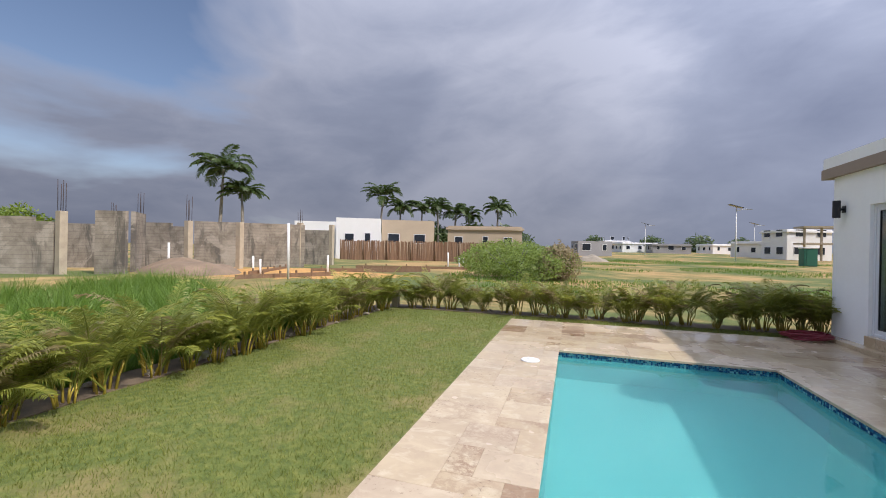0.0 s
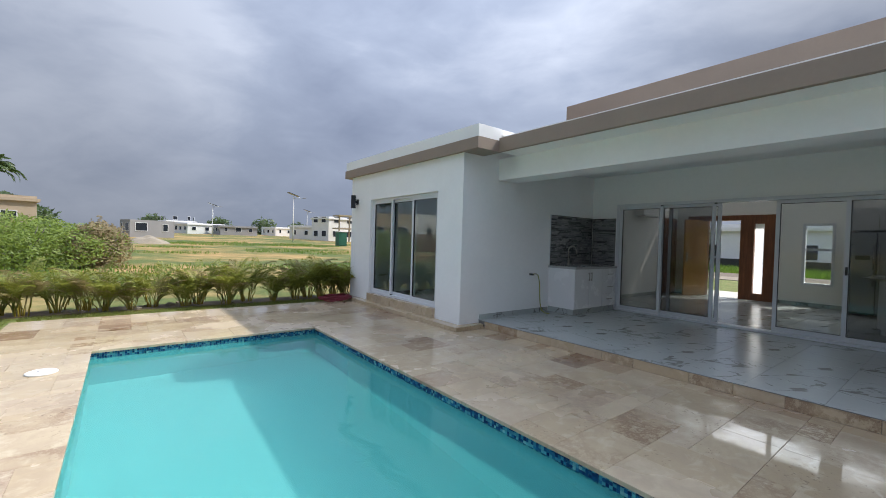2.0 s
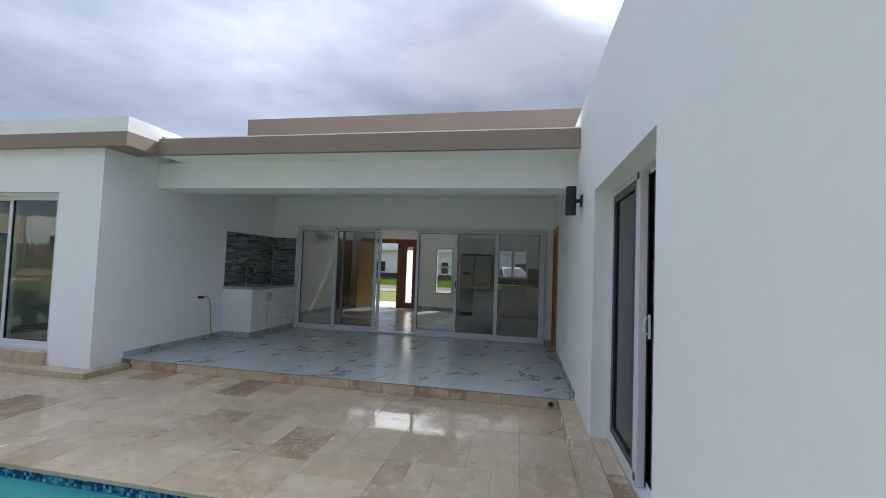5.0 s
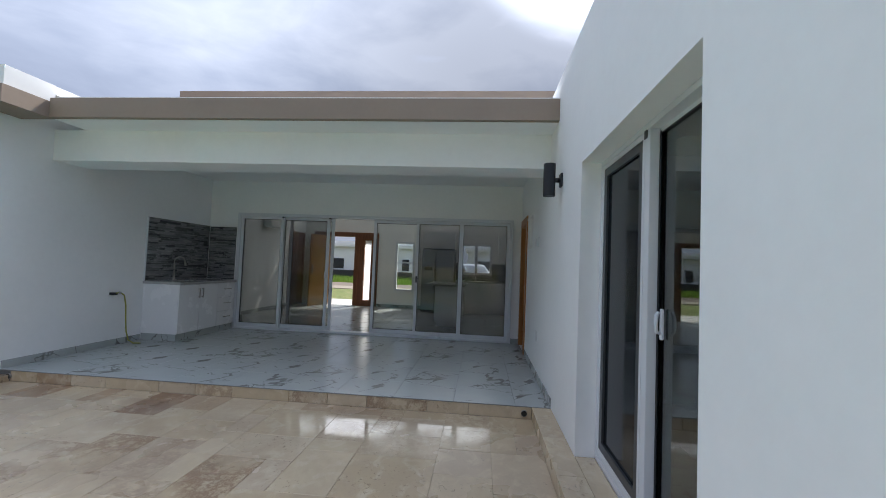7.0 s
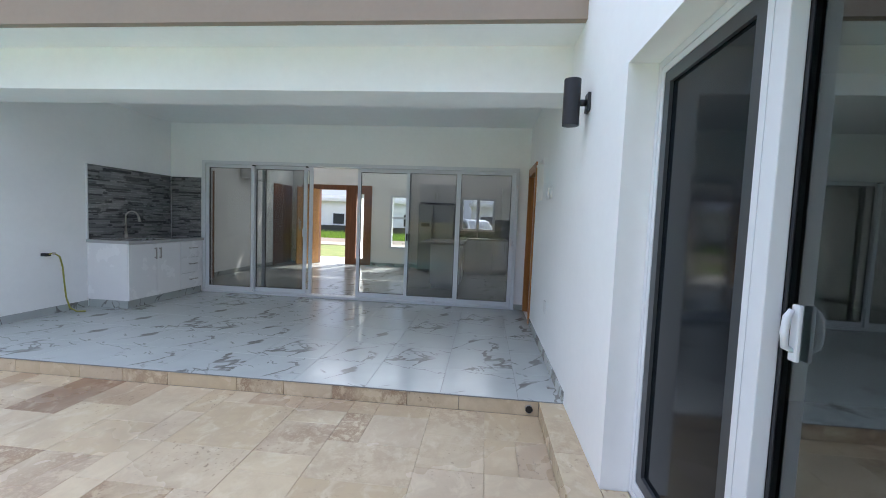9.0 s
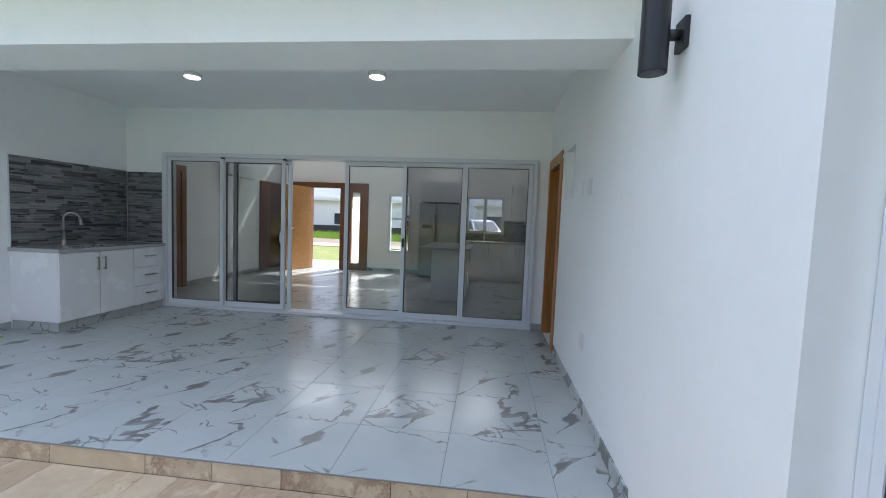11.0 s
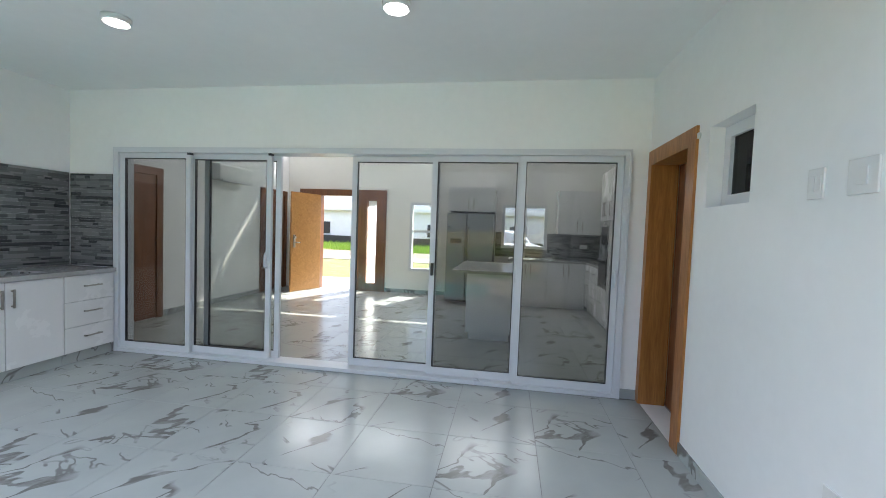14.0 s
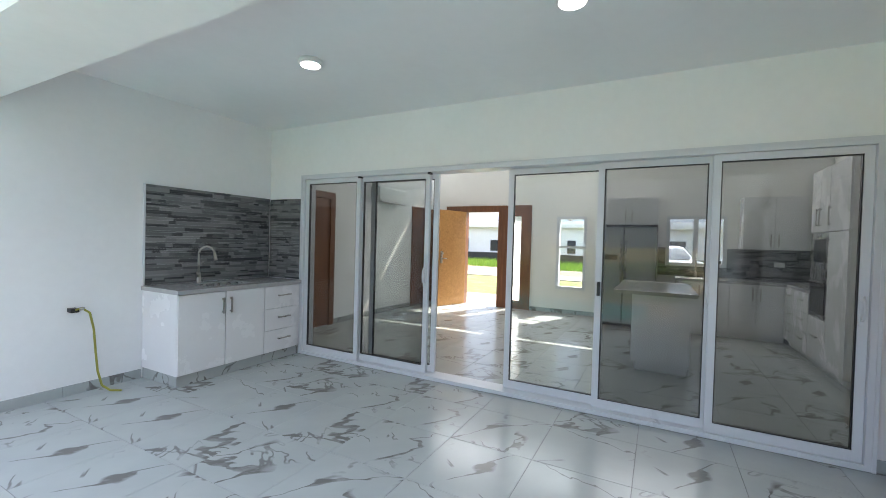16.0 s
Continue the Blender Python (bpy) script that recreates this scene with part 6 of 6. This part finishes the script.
solid("street_wall", bm, plain("dark_block", (0.05, 0.048, 0.045), 0.9, 0, 0.25, 2, 0.3), "low dark wall across the street", "wall")
far_house(38, 14, 16, 8, 3.6, -math.pi / 2, FARWHITE, 1, "white flat-roofed house across the street", 12)
far_house(40, -5, 14, 8, 3.6, -math.pi / 2, FARWHITE, 1, "white flat-roofed house across the street", 13)
bm = B()
for yy in (8.2, 12.0):
    box(bm, 36.0, yy, 0, 36.2, yy + 0.2, 4.6)
box(bm, 35.6, 7.6, 4.5, 39.0, 12.8, 4.7)
solid("roof_pergola", bm, BOARD, "wooden roof pergola on the house across the street", "pergola", "thing", at=(36, 10, 0))


# ---- parked car on the street side ----
CARPAINT = plain("silver_car_paint", (0.55, 0.57, 0.60), 0.22, 0.3, 0.03, 2)
RUBBER = plain("tyre_rubber", (0.02, 0.02, 0.02), 0.8, 0, 0.2, 10)
CARGLASS = plain("car_glass", (0.03, 0.035, 0.04), 0.05, 0, 0.1, 2)
LIGHTGLASS = plain("headlight_glass", (0.6, 0.62, 0.64), 0.08, 0, 0.05, 6)


def profile_body(bm, prof, half, taper):
    """A body from a side profile (x, z), rounded inwards towards the top."""
    rows = []
    top = max(z for _, z in prof)
    for s in (-1, 1):
        rows.append([bm.verts.new((x, s * half * (1 - taper * max(0.0, z - 0.75) / max(0.01, top - 0.75)), z)) for x, z in prof])
    n = len(prof)
    for i in range(n):
        j = (i + 1) % n
        bm.faces.new((rows[0][i], rows[0][j], rows[1][j], rows[1][i]))
    bm.faces.new(rows[0][::-1])
    bm.faces.new(rows[1])
    bmesh.ops.bevel(bm, geom=bm.edges[:], offset=0.05, segments=2, affect="EDGES", profile=0.6)
    return bm


def parked_car(x, y, yaw):
    car = thing("parked_car", (0, 0, 0), "silver parked car beside the front lawn", "car")
    part("body", profile_body(B(), [(-2.2, 0.35), (-2.25, 0.7), (-2.1, 0.92), (-1.1, 1.02), (1.9, 1.05), (2.15, 0.85), (2.2, 0.35)], 0.88, 0.08), CARPAINT, car)
    part("cabin", profile_body(B(), [(-1.15, 1.0), (-0.35, 1.52), (0.0, 1.60), (1.3, 1.60), (1.85, 1.05)], 0.80, 0.22), CARPAINT, car)
    bm = B()
    vs = [bm.verts.new(p) for p in ((-1.13, -0.66, 1.05), (-1.13, 0.66, 1.05), (-0.40, 0.58, 1.51), (-0.40, -0.58, 1.51))]
    bm.faces.new(vs)
    bmesh.ops.solidify(bm, geom=bm.faces[:], thickness=0.02)
    part("windscreen", bm, CARGLASS, car, "dark windscreen")
    for s in (-1, 1):
        bm = B()
        vs = [bm.verts.new(p) for p in ((-0.75, s * 0.795, 1.10), (1.45, s * 0.795, 1.12), (1.15, s * 0.70, 1.48), (-0.2, s * 0.70, 1.48))]
        bm.faces.new(vs)
        bmesh.ops.solidify(bm, geom=bm.faces[:], thickness=0.02)
        part("side_window", bm, CARGLASS, car)
        bm = B()
        box(bm, -2.26, s * 0.62 - 0.18, 0.66, -2.12, s * 0.62 + 0.18, 0.82, 0.03)
        part("headlight", bm, LIGHTGLASS, car, "clear headlight")
        for wx_ in (-1.4, 1.4):
            bm = B()
            tube(bm, [(wx_, s * 0.70, 0.33), (wx_, s * 0.92, 0.33)], 0.33, 24)
            wh = part("wheel", bm, RUBBER, car, "black tyre")
            bm = B()
            tube(bm, [(wx_, s * 0.90, 0.33), (wx_, s * 0.935, 0.33)], [0.21, 0.19], 20)
            part("rim", bm, STEEL, wh, "steel rim")
    car.matrix_basis = Matrix.Translation((x, y, 0.05)) @ Matrix.Rotation(yaw, 4, "Z")


parked_car(20.5, 1.2, 0.35)


# ---- floors and their tiles ----
bm = B()
for b in ((-6.155, 0.0, PX0, 9.78), (PX1, 0.0, 0.0, TY), (PX1, TY, WX, 9.78), (PX0, 0.0, PX1, PY0), (PX0, PY1, PX1, 9.78)):
    box(bm, b[0], b[1], -0.06, b[2], b[3], -0.004)
deck = solid("deck", bm, GROUT, "wet travertine pool deck in mixed tile sizes", "deck")
bm = B()
box(bm, 0.016, 0.0, -0.05, MX, TY, FL - 0.003)
terrace = solid("floor_terrace", bm, JOINT, "grey-veined white porcelain tiles on the raised terrace", "floor")
bm = B()
box(bm, MX, -1.0, -0.05, FX + 0.16, 6.25, FL - 0.003)
indoor = solid("floor_living", bm, JOINT, "grey-veined white porcelain tiles in the living room", "floor")
bm = B()
box(bm, WX + 0.2, TY + 0.2, -0.05, MX, 9.88, FL)
box(bm, -7.4, -4.4, -0.05, MX, -0.2, FL)
solid("floor_rooms", bm, plain("room_floor", (0.45, 0.45, 0.45), 0.25, 0, 0.1, 2), "grey bedroom floors", "floor")

tile_cache = {}


def tile_mesh(name, sx, sy, depth, material, chamfer=0.0025):
    key = (name, round(sx, 3), round(sy, 3))
    if key not in tile_cache:
        a, b, c = sx / 2, sy / 2, chamfer
        v = [(s * a, t * b, -depth) for s, t in ((-1, -1), (1, -1), (1, 1), (-1, 1))]
        v += [(s * a, t * b, -c) for s, t in ((-1, -1), (1, -1), (1, 1), (-1, 1))]
        v += [(s * (a - c), t * (b - c), 0) for s, t in ((-1, -1), (1, -1), (1, 1), (-1, 1))]
        f = [(i + 0, (i + 1) % 4, (i + 1) % 4 + 4, i + 4) for i in range(4)] + [(i + 4, (i + 1) % 4 + 4, (i + 1) % 4 + 8, i + 8) for i in range(4)] + [(8, 9, 10, 11)]
        me = bpy.data.meshes.new(name)
        me.from_pydata(v, [], f)
        me.materials.append(material)
        tile_cache[key] = me
    return tile_cache[key]


trng = random.Random(77)
layout = []


def lay(x0, x1, y0, y1):
    """Travertine in the mixed sizes of a Roman pattern, on a shared 20 cm module."""
    nx, ny = max(1, round((x1 - x0) / 0.203)), max(1, round((y1 - y0) / 0.203))
    ux, uy = (x1 - x0) / nx, (y1 - y0) / ny
    free = [[True] * ny for _ in range(nx)]
    sizes = [(2, 3), (3, 2), (2, 3), (3, 2), (2, 2), (2, 2), (1, 2), (2, 1), (3, 3)]
    for i in range(nx):
        for j in range(ny):
            if not free[i][j]:
                continue
            order = sizes[:]
            trng.shuffle(order)
            for a, b in order + [(1, 2), (2, 1), (1, 1)]:
                if i + a <= nx and j + b <= ny and all(free[i + p][j + q] for p in range(a) for q in range(b)):
                    break
            for p in range(a):
                for q in range(b):
                    free[i + p][j + q] = False
            layout.append((x0 + i * ux, y0 + j * uy, a * ux, b * uy))


lay(PX1 - 0.03, 0.0, 0.18, PY0)
lay(PX1 - 0.03, 0.0, PY0, 5.78)
lay(PX1 - 0.03, WX - 0.2, 5.78, PY1)
lay(PX1, WX - 0.2, PY1, 9.78)
lay(-6.155, PX0 + 0.03, 0.0, 9.78)
lay(PX0 + 0.03, PX1, PY1 - 0.03, 9.78)
lay(PX0 + 0.03, PX1 - 0.03, 0.18, PY0 + 0.03)
layout.sort(key=lambda t: abs(t[0] + 1.6) + 0.6 * abs(t[1] - 2.5))
rest = []
for i, (x, y, w_, l_) in enumerate(layout):
    if i < 300:
        o = new("tile", tile_mesh("travertine_tile", w_ - 0.002, l_ - 0.002, 0.03, TRAV, 0.0015))
        o.parent = deck
        o.location = (x + w_ / 2, y + l_ / 2, trng.uniform(-0.0006, 0.0006))
    else:
        rest.append((x, y, w_, l_))
vv, ff = [], []
for x, y, w_, l_ in rest:
    k = len(vv)
    a0, b0, a1, b1, c = x + 0.0015, y + 0.0015, x + w_ - 0.0015, y + l_ - 0.0015, 0.0025
    vv += [(a0, b0, -0.03), (a1, b0, -0.03), (a1, b1, -0.03), (a0, b1, -0.03), (a0, b0, -c), (a1, b0, -c), (a1, b1, -c), (a0, b1, -c),
           (a0 + c, b0 + c, 0), (a1 - c, b0 + c, 0), (a1 - c, b1 - c, 0), (a0 + c, b1 - c, 0)]
    ff += [tuple(k + q for q in f) for f in ((0, 1, 5, 4), (1, 2, 6, 5), (2, 3, 7, 6), (3, 0, 4, 7), (4, 5, 9, 8), (5, 6, 10, 9), (6, 7, 11, 10), (7, 4, 8, 11), (8, 9, 10, 11))]
me = bpy.data.meshes.new("tiles")
me.from_pydata(vv, [], ff)
me.materials.append(TRAVJ)
o = new("tiles", me)
o.parent = deck
o["kind"] = "stuff"

# riser tiles of the step
y = 0.18
while y < 5.77:
    l_ = min(trng.choice((0.406, 0.61, 0.61)), 5.78 - y)
    o = new("riser_tile", tile_mesh("riser_tile", 0.112, l_ - 0.003, 0.014, TRAV))
    o.parent = terrace
    o.location = (0.0, y + l_ / 2, 0.0555)
    o.rotation_euler = (0, -math.pi / 2, 0)
    y += l_
bm = B()
box(bm, -0.004, 0.0, FL - 0.008, 0.016, TY, FL - 0.001)
part("step_edge", bm, JOINT, terrace, "thin metal edge strip")


def slabs(parent, x_lo, x_hi, y_lo, y_hi):
    """Square porcelain tiles on one shared grid, cut at the borders."""
    i0, i1 = math.floor((x_lo - 0.54) / 0.6), math.ceil((x_hi - 0.54) / 0.6)
    j0, j1 = math.floor((y_lo - 0.335) / 0.602), math.ceil((y_hi - 0.335) / 0.602)
    for i in range(i0, i1):
        for j in range(j0, j1):
            a0, a1 = max(x_lo, 0.54 + 0.6 * i), min(x_hi, 0.54 + 0.6 * (i + 1))
            b0, b1 = max(y_lo, 0.335 + 0.602 * j), min(y_hi, 0.335 + 0.602 * (j + 1))
            if a1 - a0 < 0.02 or b1 - b0 < 0.02:
                continue
            o = new("tile", tile_mesh("porcelain_tile", a1 - a0 - 0.003, b1 - b0 - 0.003, 0.01, MARBLE, 0.0008))
            o.parent = parent
            o.location = ((a0 + a1) / 2, (b0 + b1) / 2, FL)


slabs(terrace, 0.0, MX - 0.032, 0.0, TY)
slabs(indoor, MX + 0.17, FX + 0.1, -1.0, 6.25)
bm = B()
for a, b in ((0.0, 2.432), (3.335, MX)):
    box(bm, a, 0.0, FL, b, 0.012, FL + 0.085)
for i in range(3):
    a = 0.02 + 0.62 * i
    box(bm, a, TY - 0.012, FL, min(a + 0.618, 1.86), TY, FL + 0.085)
box(bm, MX - 0.012, 0.012, FL, MX, 0.15, FL + 0.085)
solid("baseboard", bm, MARBLE, "veined porcelain skirting along the terrace walls", "baseboard")
bm = B()
box(bm, MX + 0.2, 6.238, FL, 3.95, 6.25, FL + 0.085)
box(bm, 4.88, 6.238, FL, 7.5, 6.25, FL + 0.085)
box(bm, FX - 0.012, 2.45, FL, FX, 3.94, FL + 0.085)
solid("baseboard_living", bm, MARBLE, "veined porcelain skirting in the living room", "baseboard")

# glass mosaic at the waterline
MOSAIC = Mat("glass_mosaic", rough=0.12)
MOSAIC.color(MOSAIC.ramp(MOSAIC.island(), [(0.0, (0.006, 0.03, 0.12)), (0.35, (0.012, 0.08, 0.22)), (0.6, (0.03, 0.20, 0.36)), (0.85, (0.10, 0.40, 0.48)), (1.0, (0.25, 0.55, 0.58))]))
vv, ff = [], []


def chip(p, u, n):
    """A small square chip 22 mm wide on a wall: p its corner, u along the wall, n off it."""
    k = len(vv)
    for d in (0.0, 0.004):
        for s, t in ((0, 0), (1, 0), (1, 1), (0, 1)):
            q = p + u * (0.022 * s) + Vector((0, 0, 0.022 * t)) + n * d
            vv.append(tuple(q))
    ff.extend([(k + 4, k + 5, k + 6, k + 7), (k, k + 1, k + 5, k + 4), (k + 1, k + 2, k + 6, k + 5), (k + 2, k + 3, k + 7, k + 6), (k + 3, k, k + 4, k + 7)])


for row in range(4):
    z = -0.127 + row * 0.0245
    for i in range(int((PY1 - PY0) / 0.0245)):
        chip(Vector((PX1, PY0 + i * 0.0245, z)), Vector((0, 1, 0)), Vector((-1, 0, 0)))
        if row > 1:
            chip(Vector((PX0, PY0 + i * 0.0245, z)), Vector((0, 1, 0)), Vector((1, 0, 0)))
    for i in range(int((PX1 - PX0) / 0.0245)):
        chip(Vector((PX0 + i * 0.0245, PY1, z)), Vector((1, 0, 0)), Vector((0, -1, 0)))
        chip(Vector((PX0 + i * 0.0245, PY0, z)), Vector((1, 0, 0)), Vector((0, 1, 0)))
me = bpy.data.meshes.new("mosaic_band")
me.from_pydata([tuple(Vector(q) - Vector((-3.7, 4.5, PB))) for q in vv], [], ff)
me.materials.append(MOSAIC.m)
o = new("mosaic_band", me)
o.parent = pool
tagged(o, "band of blue glass mosaic at the waterline", kind="stuff")
